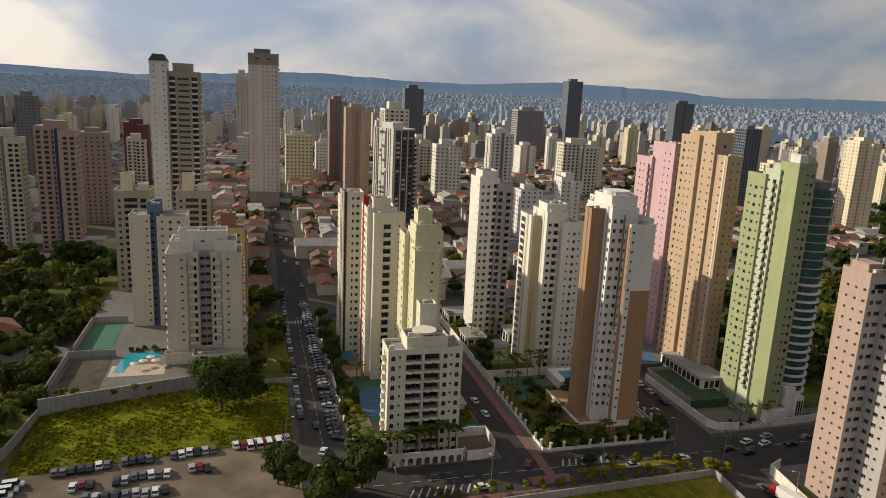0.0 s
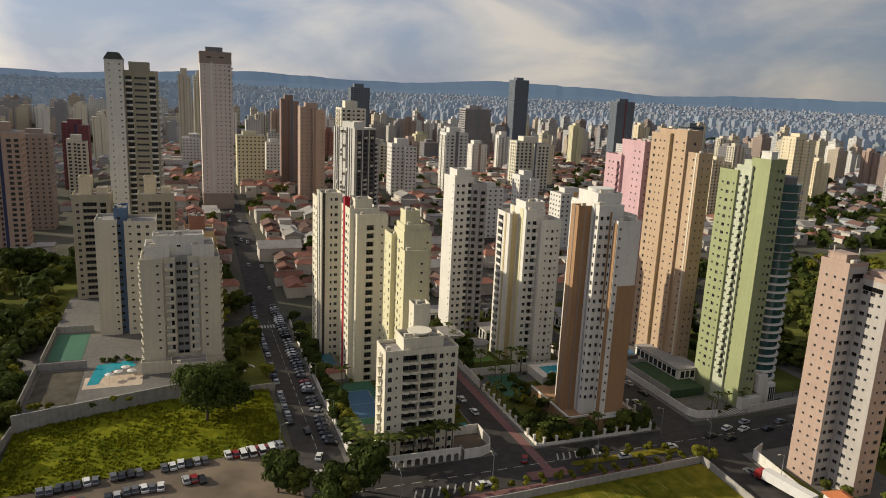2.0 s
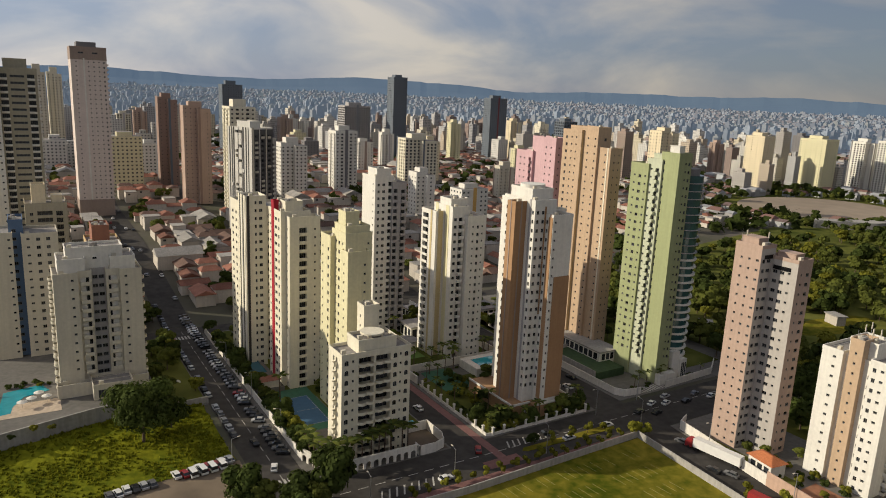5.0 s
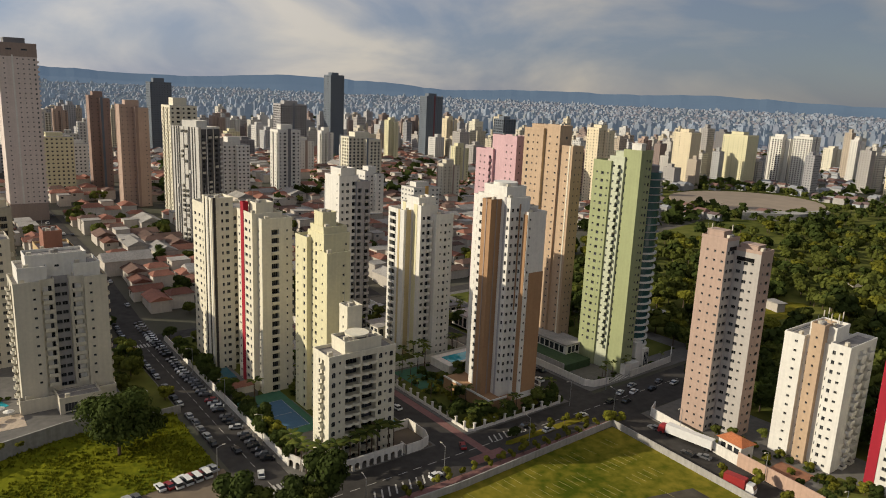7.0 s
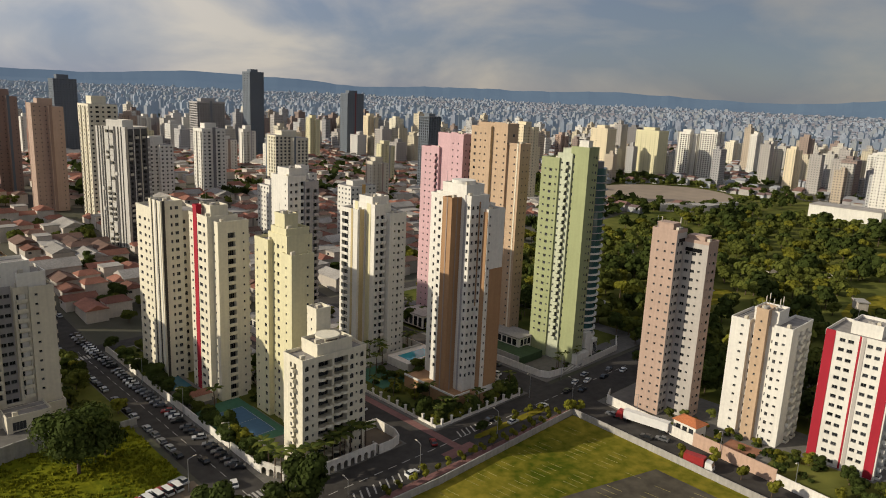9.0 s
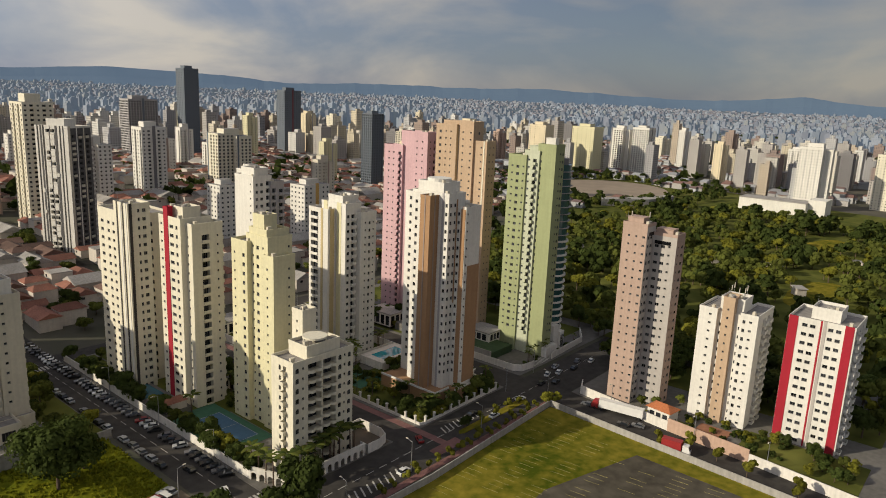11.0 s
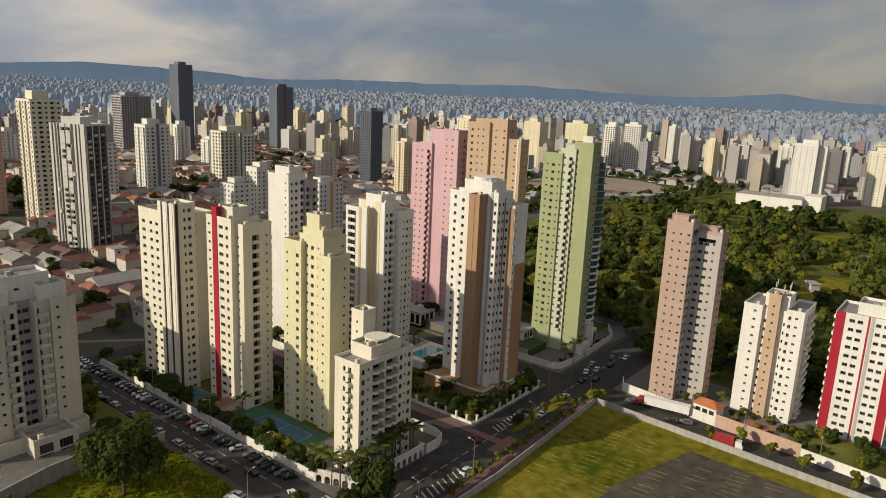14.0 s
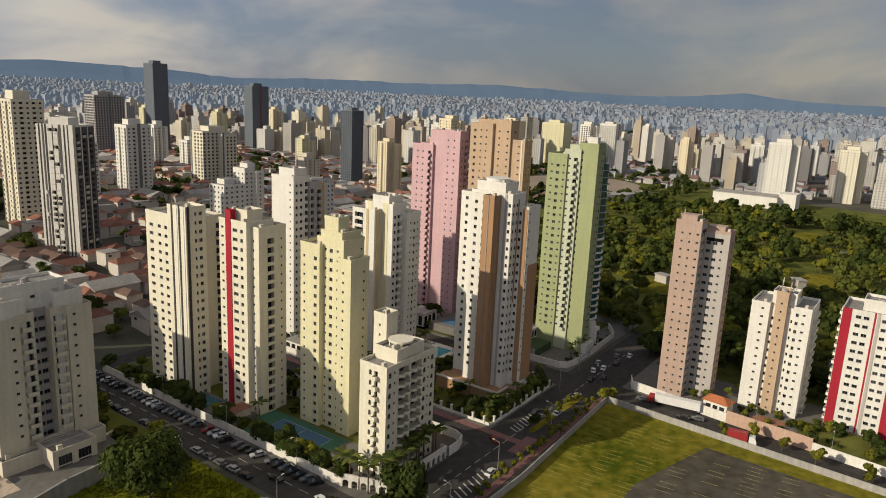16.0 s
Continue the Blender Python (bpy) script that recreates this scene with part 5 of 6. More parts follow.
tree(2, 30, 192, 0.16, 0.6)
for r in ((27.6, 38, 262, 299), (38.6, 68, 222, 299), (46.4, 68, 186, 222)):
    sheet("garden", *r, 0.21, PARKSOIL, "dark planted garden between the towers", "garden")
for i in range(44):
    x, y = random.uniform(28, 67), random.uniform(222, 298)
    if any(a - 2.5 < x < b + 2.5 and c - 2.5 < y < d + 2.5 for a, b, c, d in ((33, 51, 256, 280), (38, 52, 231, 248), (46, 58, 200, 221), (29, 38.6, 231, 262))):
        continue
    (palm if random.random() < 0.3 else bush)(x, y, 0.2, random.uniform(0.7, 1.2))
    if random.random() < 0.45:
        tree(random.choice((0, 1)), x + 1, y, 0.2, random.uniform(0.5, 0.8))
for i in range(16):
    tree(random.choice((1, 1, 0)), random.uniform(28.4, 31), 186 + i * 7 + random.uniform(-2, 2), 0.2, random.uniform(0.5, 0.75))
# trees at the street corner in front
for x, y, s, k in ((27, 163.5, 1.35, 1), (18.5, 161, 1.05, 1), (11, 166, 1.0, 0), (6, 169, 1.15, 1), (22.4, 158, 0.9, 0), (16, 152, 0.9, 1)):
    tree(k, x, y, 0.1, s)

# garden plot of the brown and white tower
garden = Mesh()
garden.box(82, 124.5, 172.4, 216, 0.0, 0.2)
structure("garden", garden, PARKSOIL, "dark planted garden beds", "garden")
wall_run("plot_wall", [(82, 214), (82, 172.6), (84, 172), (122, 172), (124.6, 174), (124.6, 214)], 0.9, 0.3, WHITEWALL, "low white garden wall", 0.16)
post = thing("fence_post", "white square garden fence post", "fence post", pose(0, -1500, 0), "garden fence posts")
pm = Mesh()
pm.box(-0.3, 0.3, -0.3, 0.3, 0, 2.5)
part("shaft", pm, WHITEWALL, post)
pm = Mesh()
pm.box(-0.4, 0.4, -0.4, 0.4, 2.5, 2.75)
part("cap", pm, WHITEWALL, post)
for i in range(10):
    copy_thing(post, pose(84 + i * 4.2, 172.0, 0.16))
    copy_thing(post, pose(82, 174.5 + i * 4.2, 0.16))
    copy_thing(post, pose(124.6, 176 + i * 4.2, 0.16))
for i in range(7):
    copy_thing(post, pose(100 + i * 3.4, 176.6 + i * 0.1, 0.16, 0, 0, 0) @ Matrix.Diagonal((1, 1, 1.3, 1)))
wall_run("garden_wall", [(98, 175.6), (121, 176.4)], 2.0, 0.3, WHITEWALL, "white inner garden wall", 0.2)
podium = Mesh()
podium.box(95.8, 118.4, 178.4, 203.4, 0.1, 4.4)
podium.box(103, 114.4, 175.6, 178.4, 0.1, 4.4)
structure("podium", podium, WALL["brown"], "brown rendered entrance podium", "podium")
band = Mesh()
for r in ((95.6, 103, 178.2, 178.6), (102.8, 114.6, 175.4, 175.8), (114.4, 118.6, 178.2, 178.6), (95.6, 96.0, 178.6, 203.4), (118.2, 118.6, 178.6, 203.4)):
    band.box(*r, 4.4, 5.0)
structure("podium_band", band, WALL["white"], "white moulding round the podium top", "podium")
for i in range(200):
    x, y = random.uniform(83.5, 123.5), random.choice((random.uniform(173, 177), random.uniform(173.4, 215)))
    if 94.6 < x < 119.6 and y > 175 and y < 204:
        continue
    r = random.random()
    if r < 0.5:
        bush(x, y, 0.2, random.uniform(0.8, 1.7), random.choice((0, 0, 1)))
    elif r < 0.62:
        palm(x, y, 0.2, random.uniform(0.6, 1.0))
    else:
        tree(random.choice((0, 1, 1, 5)), x, y, 0.2, random.uniform(0.4, 0.72))
sheet("pool", 108, 121, 214.5, 221, 3.4, WATER, "turquoise pool in a raised white deck", "pool")
sheet("pool_deck", 105, 124, 212, 224, 3.3, WHITEWALL, "pale raised pool deck", "deck")
sheet("court", 88, 100, 206, 224, 0.3, COURTGREEN, "green garden court", "court")
sheet("court", 88, 98, 238, 256, 0.3, mat("bright_green_court", (0.13, 0.22, 0.05), 0.85, grain=0.6), "bright green play court", "court")
wall_run("plot_wall", [(82, 216), (82, 300)], 3.0, 0.3, WHITEWALL, "white street wall", 0.16)
wall_run("plot_wall", [(82, 226), (124.4, 226)], 3.0, 0.3, WHITEWALL, "white wall between two plots", 0.16)
wall_run("plot_wall", [(124.6, 216), (124.6, 300)], 3.0, 0.3, WHITEWALL, "white street wall", 0.16)
for i in range(46):
    x, y = random.uniform(83, 124), random.choice((random.uniform(227, 230), random.uniform(250, 268), random.uniform(217, 225)))
    if 99 < x < 119 and 229 < y < 250 or 105 < x < 124 and y < 226:
        continue
    (bush if random.random() < 0.5 else palm)(x, y, 0.2, random.uniform(0.6, 1.1))
guard = thing("gatehouse", "round pale gatehouse with a flat roof", "gatehouse", pose(93.5, 246, 0.16))
hm = Mesh()
hm.prism([(4.2 * math.cos(i * math.tau / 16), 4.2 * math.sin(i * math.tau / 16)) for i in range(16)], 0, 5)
part("wall", hm, PLASTER, guard)
hm = Mesh()
hm.prism([(4.6 * math.cos(i * math.tau / 16), 4.6 * math.sin(i * math.tau / 16)) for i in range(16)], 5, 5.4)
part("roof", hm, ROOFING, guard)

# low white clubhouses and planted yards between the towers behind
for r in ((83, 124, 227, 299), (141, 157, 218, 299), (139.5, 157, 243, 299), (170, 206, 184, 296)):
    sheet("garden", *r, 0.24 + 0.004 * (r[2] % 5), PARKSOIL, "dark planted garden between the towers", "garden")
for x, y, w, d, h in ((88, 262, 8, 12, 4.4), (110, 262, 16, 10, 5.2), (119, 280, 8, 18, 4.0), (90, 290, 12, 10, 5.0), (148, 252, 10, 14, 5.6), (149, 276, 12, 16, 4.6), (62, 262, 9, 16, 4.2), (60, 236, 8, 10, 3.8), (62, 206, 8, 14, 3.6)):
    club = thing("clubhouse", "low white flat-roofed clubhouse with dark openings", "clubhouse", pose(x, y, 0.2), "clubhouses")
    hm = Mesh()
    hm.box(-w / 2, w / 2, -d / 2, d / 2, 0, h)
    part("wall", hm, WHITEWALL, club)
    hm = Mesh()
    hm.box(-w / 2 - 0.4, w / 2 + 0.4, -d / 2 - 0.4, d / 2 + 0.4, h, h + 0.35)
    part("roof", hm, FIBRE, club)
    for k in range(int(d / 3)):
        hm = Mesh()
        hm.box(-w / 2 - 0.05, -w / 2 + 0.05, -d / 2 + 0.8 + k * 3, -d / 2 + 2.8 + k * 3, 0.6, h - 0.8)
        part("window", hm, GLASS, club)
    for k in range(int(w / 3)):
        hm = Mesh()
        hm.box(-w / 2 + 0.6 + k * 3, -w / 2 + 2.6 + k * 3, -d / 2 - 0.05, -d / 2 + 0.05, 0.6, h - 0.8)
        part("window", hm, GLASS, club)
for i in range(70):
    x0, x1, y0, y1 = random.choice(((84, 89, 228, 298), (84, 123, 252, 298), (141, 156, 240, 298), (58, 67, 192, 298), (172, 204, 200, 290)))
    x, y = random.uniform(x0, x1), random.uniform(y0, y1)
    if 89 < x < 105.5 and 268 < y < 285:
        continue
    if i % 3 == 0:
        palm(x, y, 0.2, random.uniform(0.7, 1.1))
    else:
        tree(random.choice((0, 1, 1, 2)), x, y, 0.2, random.uniform(0.5, 0.85))

# plot of the green tower
wall_run("plot_wall", [(141, 215), (141, 178), (143, 175), (150, 174)], 2.6, 0.3, WHITEWALL, "white street wall with rails", 0.16)
wall_run("plot_wall", [(163, 174), (190, 175.4), (200, 182)], 2.6, 0.3, WHITEWALL, "white street wall with rails", 0.16)
sheet("court", 143, 158, 190, 216, 3.2, mat("dark_green_turf", (0.04, 0.07, 0.03), 0.9, grain=0.6, amount=0.3), "dark green sports court", "court")
wall_run("court_wall", [(142.4, 189.4), (142.4, 216.6), (157, 216.6)], 4.2, 0.3, CONCRETE, "grey court wall", 0.16)
pav = thing("pavilion", "long white pavilion with tall dark windows", "pavilion", pose(153.6, 212, 0.16, 0, 0, 0))
hm = Mesh()
hm.box(-1, 9, -14, 12, 0, 6.6)
part("wall", hm, WALL["white"], pav)
hm = Mesh()
hm.box(-1.4, 9.4, -14.4, 12.4, 6.6, 7.0)
part("roof", hm, FIBRE, pav)
for i in range(9):
    wm = Mesh()
    wm.box(-1.06, -0.98, -12.6 + i * 2.7, -10.6 + i * 2.7, 3.4, 6.0)
    part("window", wm, GLASS, pav)
for i in range(4):
    wm = Mesh()
    wm.box(0.2 + i * 2.2, 1.8 + i * 2.2, -14.06, -13.98, 3.4, 6.0)
    part("window", wm, GLASS, pav)
sheet("blue_court", 146, 153, 224, 238, 3.6, COURTBLUE, "blue court on a raised deck", "court")
sheet("deck", 143, 176, 222, 242, 3.5, PAVING, "raised deck at the foot of the beige tower", "deck")
entry = thing("entrance_block", "white stepped entrance block of the green tower", "entrance", pose(174, 180, 0.16))
hm = Mesh()
hm.box(-4, 0, -2, 4, 0, 11)
hm.box(0, 3, -3, 3, 0, 8)
hm.box(-12, -4, -4, 2, 0, 4)
part("wall", hm, WALL["white"], entry)
for i in range(3):
    wm = Mesh()
    wm.box(0.3 + i * 0.9, 0.9 + i * 0.9, -3.06, -2.98, 1, 6.6)
    part("window", wm, GLASS, entry)
for i in range(26):
    (palm if random.random() < 0.4 else bush)(random.uniform(144, 195), random.uniform(176.4, 179.5), 0.16, random.uniform(0.5, 0.9))

# ---- field, walls and lorries beside the side street ----
random.seed(33)
fieldm = Mesh()
fieldm.prism([(40, 149.6), (124, 150.4), (121.4, 112), (100, 118), (78, 124), (40, 122)], -0.05, 0.07)
structure("field", fieldm, GRASS2, "worn green overflow parking field", "grass")
strip = Mesh()
strip.prism([(121.4, 112), (113, -60), (106, -60), (113.5, 114.2)], -0.05, 0.08)
structure("verge", strip, GRASS2, "strip of yellowed grass along the wall", "grass")
lot = Mesh()
lot.prism([(40, 122), (78, 124), (100, 118), (113.5, 114.2), (106, -60), (-100, -60), (-100, 122)], -0.05, 0.065)
structure("parking_lot", lot, OLDASPH, "old grey asphalt parking lot", "parking lot")
marks = Mesh()
for row in range(9):
    y = 146 - row * 9
    for i in range(30):
        x = 50 + i * 2.5
        if x > 116 - row * 1.0:
            continue
        if random.random() < 0.7:
            marks.prism([(x, y), (x + 0.08, y), (x + 0.54, y - 4.6), (x + 0.46, y - 4.6)], 0.0, 0.1)
structure("bay_marking", marks, mat("faded_yellow_paint", (0.3, 0.26, 0.09), 0.9, grain=1.5, amount=0.3), "faded yellow parking bay lines", "road marking")
wall_run("field_wall", [(30, 149.6), (60, 148.6), (124.4, 151), (122.6, 128), (117.4, 60), (112.5, -60)], 2.2, 0.3, CONCRETE, "grey block wall round the field", 0.0)
wall_run("street_wall", [(146, 150.6), (141, 148.4), (135.6, 114)], 3.2, 0.3, WHITEWALL, "white boundary wall of the side street", 0.1)
wall_run("street_wall", [(135.6, 114), (132.6, 88.4)], 4.2, 0.4, mat("pinkish_rendered_wall", (0.46, 0.31, 0.23), 0.9, grain=0.8, amount=0.2, stain=1.0), "pinkish rendered boundary wall", 0.1)
wall_run("street_wall", [(132.6, 88.4), (128, 55), (124, -40)], 3.0, 0.3, WHITEWALL, "white boundary wall of the side street", 0.1)
gate = thing("gatehouse", "small gatehouse with an orange tiled hip roof", "gatehouse", pose(141.6, 118.5, 0.16, 0, 0, -8))
hm = Mesh()
hm.box(-2.8, 2.8, -4, 4, 0, 4.4)
part("wall", hm, WALL["white"], gate)
for i in range(3):
    wm = Mesh()
    wm.box(-2.86, -2.79, -3.2 + i * 2.3, -1.6 + i * 2.3, 1.8, 3.4)
    part("window", wm, GLASS, gate)
hm = Mesh()
hm.v = [(-3.4, -4.6, 4.4), (3.4, -4.6, 4.4), (3.4, 4.6, 4.4), (-3.4, 4.6, 4.4), (0, -1.6, 6.0), (0, 1.6, 6.0)]
hm.f, hm.m = [(0, 1, 4), (1, 2, 5, 4), (2, 3, 5), (3, 0, 4, 5)], [0] * 4
part("roof", hm, mat("orange_roof_tile", (0.44, 0.15, 0.06), 0.85, grain=2, amount=0.25, bump=0.2), gate)
RED_CAB = mat("red_lorry_paint", (0.3, 0.025, 0.025), 0.45, amount=0.12, spec=0.5)
CARGO = mat("white_trailer_panel", (0.7, 0.68, 0.64), 0.6, grain=0.5, amount=0.1)


def lorry(label, x, y, yaw, length, box_mat, cab_mat):
    t = thing("lorry", label, "lorry", pose(x, y, 0.04, 0, 0, yaw))
    b = Mesh()
    b.box(-length / 2, length / 2 - 2.6, -1.25, 1.25, 1.15, 3.9)
    part("cargo_box", b, box_mat, t)
    c = Mesh()
    c.v = [(length / 2 - 2.2, s * 1.2, z) for s in (-1, 1) for z in (0.6, 3.2)] + [(length / 2, s * 1.2, 0.6) for s in (-1, 1)] + [(length / 2, s * 1.2, 1.8) for s in (-1, 1)] + [(length / 2 - 0.5, s * 1.15, 3.1) for s in (-1, 1)]
    c.f = [(0, 4, 6, 8, 1), (2, 3, 9, 7, 5), (4, 5, 7, 6), (6, 7, 9, 8), (8, 9, 3, 1), (0, 1, 3, 2), (0, 2, 5, 4)]
    c.m = [0] * 7
    cab = part("cab", c, cab_mat, t)
    w = Mesh()
    w.face([(length / 2 + 0.01, -1.05, 1.9), (length / 2 + 0.01, 1.05, 1.9), (length / 2 - 0.42, 1.0, 3.0), (length / 2 - 0.42, -1.0, 3.0)])
    part("windscreen", w, CARGLASS, cab)
    ch = Mesh()
    ch.box(-length / 2, length / 2 - 0.3, -0.5, 0.5, 0.75, 1.15)
    part("chassis", ch, RUBBER, t)
    for wx in (-length / 2 + 1.2, -length / 2 + 2.4, length / 2 - 3.4, length / 2 - 1.2):
        for s in (-1.05, 1.05):
            wh = Mesh()
            wh.tube((wx, s - 0.16, 0.52), (wx, s + 0.16, 0.52), 0.52, 0.52, 12)
            part("wheel", wh, RUBBER, t)
    return t


lorry("red and white articulated lorry with a long white trailer", 135.4, 131.5, 98, 17.5, CARGO, RED_CAB)
lorry("red box lorry parked by the wall", 123.6, 106.5, -82, 8.4, RED_CAB, CARGO)
for x, y, a, k in ((131, 122, 100, 3), (128.6, 126, 95, 2), (134, 142, 95, 3)):
    car(x, y, a, 0.04, k)
for x, y, s in ((126.6, 150, 1.0), (124.6, 112, 1.0), (127.8, 104, 1.2), (127.0, 95.5, 1.2), (124, 86, 1.3), (122.4, 72, 1.3)):
    tree(5, x, y, 0.1, s)
tree(2, 124, 152.6, 0.1, 0.72)
for i in range(17):
    tree(5, 46 + i * 4.6, 153.2 + random.uniform(-0.6, 0.6), 0.1, random.uniform(0.55, 1.0))
tree(1, 91, 161.5, 0.1, 0.42)
for x in (105, 112, 98, 118):
    tree(5, x, 160 + random.uniform(-1, 1), 0.1, random.uniform(0.7, 1.0))
isl = Mesh()
isl.prism([(88, 159.4), (122, 158.4), (123, 160), (121, 161.4), (88, 161.6), (86.6, 160.4)], 0.0, 0.17)
structure("traffic_island", isl, GRASS2, "narrow grassed traffic island", "traffic island")


def lamp(x, y, yaw=0, h=9.0):
    t = thing("street_lamp", "grey steel street lamp with a single arm", "street lamp", pose(x, y, 0.02, 0, 0, yaw), "street lamps")
    p = Mesh()
    p.tube((0, 0, 0), (0, 0, h), 0.13, 0.07)
    part("pole", p, METAL, t)
    p = Mesh()
    p.tube((0, 0, h - 0.1), (1.8, 0, h + 0.4), 0.05, 0.04)
    part("arm", p, METAL, t)
    p = Mesh()
    p.box(1.5, 2.3, -0.15, 0.15, h + 0.3, h + 0.45)
    part("lantern", p, WALL["greywhite"], t)


for x, y, a in ((123.4, 168.6, 180), (131, 156, 90), (60, 156, 90), (92, 156, 90), (26.6, 200, 180), (26.6, 230, 180), (26.6, 262, 180), (133.8, 105, 180), (132, 83, 180), (137.6, 135, 180), (34, 154, 90), (9, 188, 0), (145, 171, 90)):
    lamp(x, y, a)
for y in (96, 101, 106, 110):
    bush(150, y, 0.16, 0.9)
for i in range(34):
    bush(random.uniform(140, 152), random.uniform(70, 122), 0.16, random.uniform(0.6, 1.2), random.choice((0, 0, 1)))
for r in ((134, 154.4, 60, 94), (171.5, 196, 60, 150), (141, 145, 110, 148)):
    sheet("garden", *r, 0.22, PARKSOIL, "planted garden along the boundary wall", "garden")
for i in range(16):
    tree(random.choice((0, 1, 1, 2)), random.uniform(137, 151), random.uniform(62, 92), 0.16, random.uniform(0.35, 0.6))
sheet("court", 139.5, 149, 98, 108, 0.24, mat("clay_court", (0.26, 0.12, 0.07), 0.9, grain=0.6, amount=0.25), "clay and grass play court", "court")
for x, y in ((146, 128), (149, 124), (146.6, 119.6), (158, 119), (164, 117)):
    tree(0, x, y, 0.16, 0.42)
for x, y, z in ((157, 104, 41.4), (159, 107, 41.4), (162, 103, 41.4), (163, 107.4, 41.4), (158.4, 102.6, 41.4), (148, 139, 62.4), (151, 134, 62.4)):
    an = thing("aerial", "thin steel roof aerial", "aerial", pose(x, y, z + 0.3), "roof aerials")
    p = Mesh()
    p.tube((0, 0, -0.2), (0, 0, 4.2), 0.07, 0.03)
    part("mast", p, METAL, an)
    p = Mesh()
    p.box(-0.22, 0.22, -0.1, 0.1, 2.2, 4.0)
    part("panel", p, WALL["greywhite"], an)

# ---- parks ----
random.seed(44)
park = Mesh()
park.prism([(196, -300), (700, -300), (760, 200), (860, 420), (830, 600), (560, 620), (540, 380), (300, 330), (212, 250), (205, 180)], -0.02, 0.12)
park.box(-300, -63, 190, 420, -0.02, 0.121)
structure("park_ground", park, PARKSOIL, "dark undergrowth and worn grass of the park", "park")
clear = Mesh()
for x, y, a, b in ((360, 120, 40, 14), (450, 70, 55, 16), (300, 190, 30, 10), (520, 150, 46, 14), (400, 20, 50, 14), (330, 60, 30, 12)):
    clear.prism([(x + a * math.cos(t) + 6 * noise.noise((x, t * 2, 0)), y + b * math.sin(t) + 3 * noise.noise((y, t * 2, 5))) for t in np.linspace(0, math.tau, 26, False)], 0.0, 0.2)
structure("clearing", clear, GRASS2, "yellow-green grass clearings in the park", "grass")
CLEAR = [(360, 120, 40, 14), (450, 70, 55, 16), (300, 190, 30, 10), (520, 150, 46, 14), (400, 20, 50, 14), (330, 60, 30, 12)]
n = 0
while n < 1000:
    x, y = random.uniform(196, 640), random.uniform(-60, 350)
    if x * 0.16 + y > 405 or x < 212 and y > 170 or any(((x - c[0]) / c[2]) ** 2 + ((y - c[1]) / c[3]) ** 2 < 1.0 for c in CLEAR) or y < -60 + (x - 200) * 0.05:
        continue
    tree(random.choice((0, 0, 2, 2, 3, 4, 4, 1)), x, y, 0.1, random.uniform(0.8, 1.4), "park trees")
    n += 1
for i in range(40):
    tree(random.choice((1, 3, 0)), random.uniform(176, 200), random.uniform(60, 170), 0.1, random.uniform(0.8, 1.1), "park trees")
for i in range(22):
    tree(random.choice((1, 3, 0)), random.uniform(196, 214), random.uniform(170, 250), 0.1, random.uniform(0.7, 1.0), "park trees")
for i in range(420):
    tree(random.choice((0, 1, 3, 3, 1, 4, 2)), random.uniform(-240, -66), random.uniform(200, 425), 0.1, random.uniform(0.8, 1.25), "park trees")
for i in range(30):
    tree(random.choice((0, 1, 2)), random.uniform(-78, -64), random.uniform(215, 330), 0.1, random.uniform(0.6, 1.0), "park trees")

n = 0
while n < 260:
    x, y = random.uniform(540, 840), random.uniform(300, 600)
    if ((x - 690) / 98) ** 2 + ((y - 430) / 82) ** 2 < 1 or abs(x - 700) < 34 and y < 290:
        continue
    tree(random.choice((0, 1, 3, 4)), x, y, 0.1, random.uniform(0.7, 1.1), "park trees")
    n += 1
# arena with its pale banked rim, and the white hall
ar = thing("arena", "large pale sports ground with a banked rim", "sports ground", pose(690, 430, 0))
hm = Mesh()
ell = [(math.cos(t), math.sin(t)) for t in np.linspace(0, math.tau, 48, False)]
hm.prism([(92 * c, 76 * s) for c, s in ell], 0.0, 1.6)
part("bank", hm, mat("dusty_pink_bank", (0.27, 0.215, 0.16), 0.95, grain=0.05, amount=0.2), ar)
hm = Mesh()
hm.prism([(-110, -60), (-60, -88), (-20, -96), (-30, -104), (-80, -98), (-122, -66)], 0.0, 7.0)
part("grandstand", hm, CONCRETE, ar, "dark unfinished concrete grandstand")
for i in range(14):
    x, y = random.uniform(230, 600), random.uniform(-20, 300)
    kiosk = thing("park_building", "small white park building with a flat roof", "park building", pose(x, y, 0.1, 0, 0, random.uniform(0, 90)), "park buildings")
    hm = Mesh()
    hm.box(-4, 4, -2.5, 2.5, 0, 4.5)
    part("wall", hm, PLASTER, kiosk)
    hm = Mesh()
    hm.box(-4.6, 4.6, -3.1, 3.1, 4.5, 4.9)
    part("roof", hm, FIBRE, kiosk)
hall = thing("hall", "low white hall with a flat roof", "hall", pose(700, 235, 0, 0, 0, 0))
hm = Mesh()
hm.box(-14, 14, -32, 32, 0, 12)
hm.box(-6, 20, -48, -32, 0, 16)
part("wall", hm, WALL["white"], hall)
hm = Mesh()
hm.box(-14.4, 14.4, -32.4, 32.4, 12, 12.6)
part("roof", hm, FIBRE, hall)

# ---- low houses ----
random.seed(55)


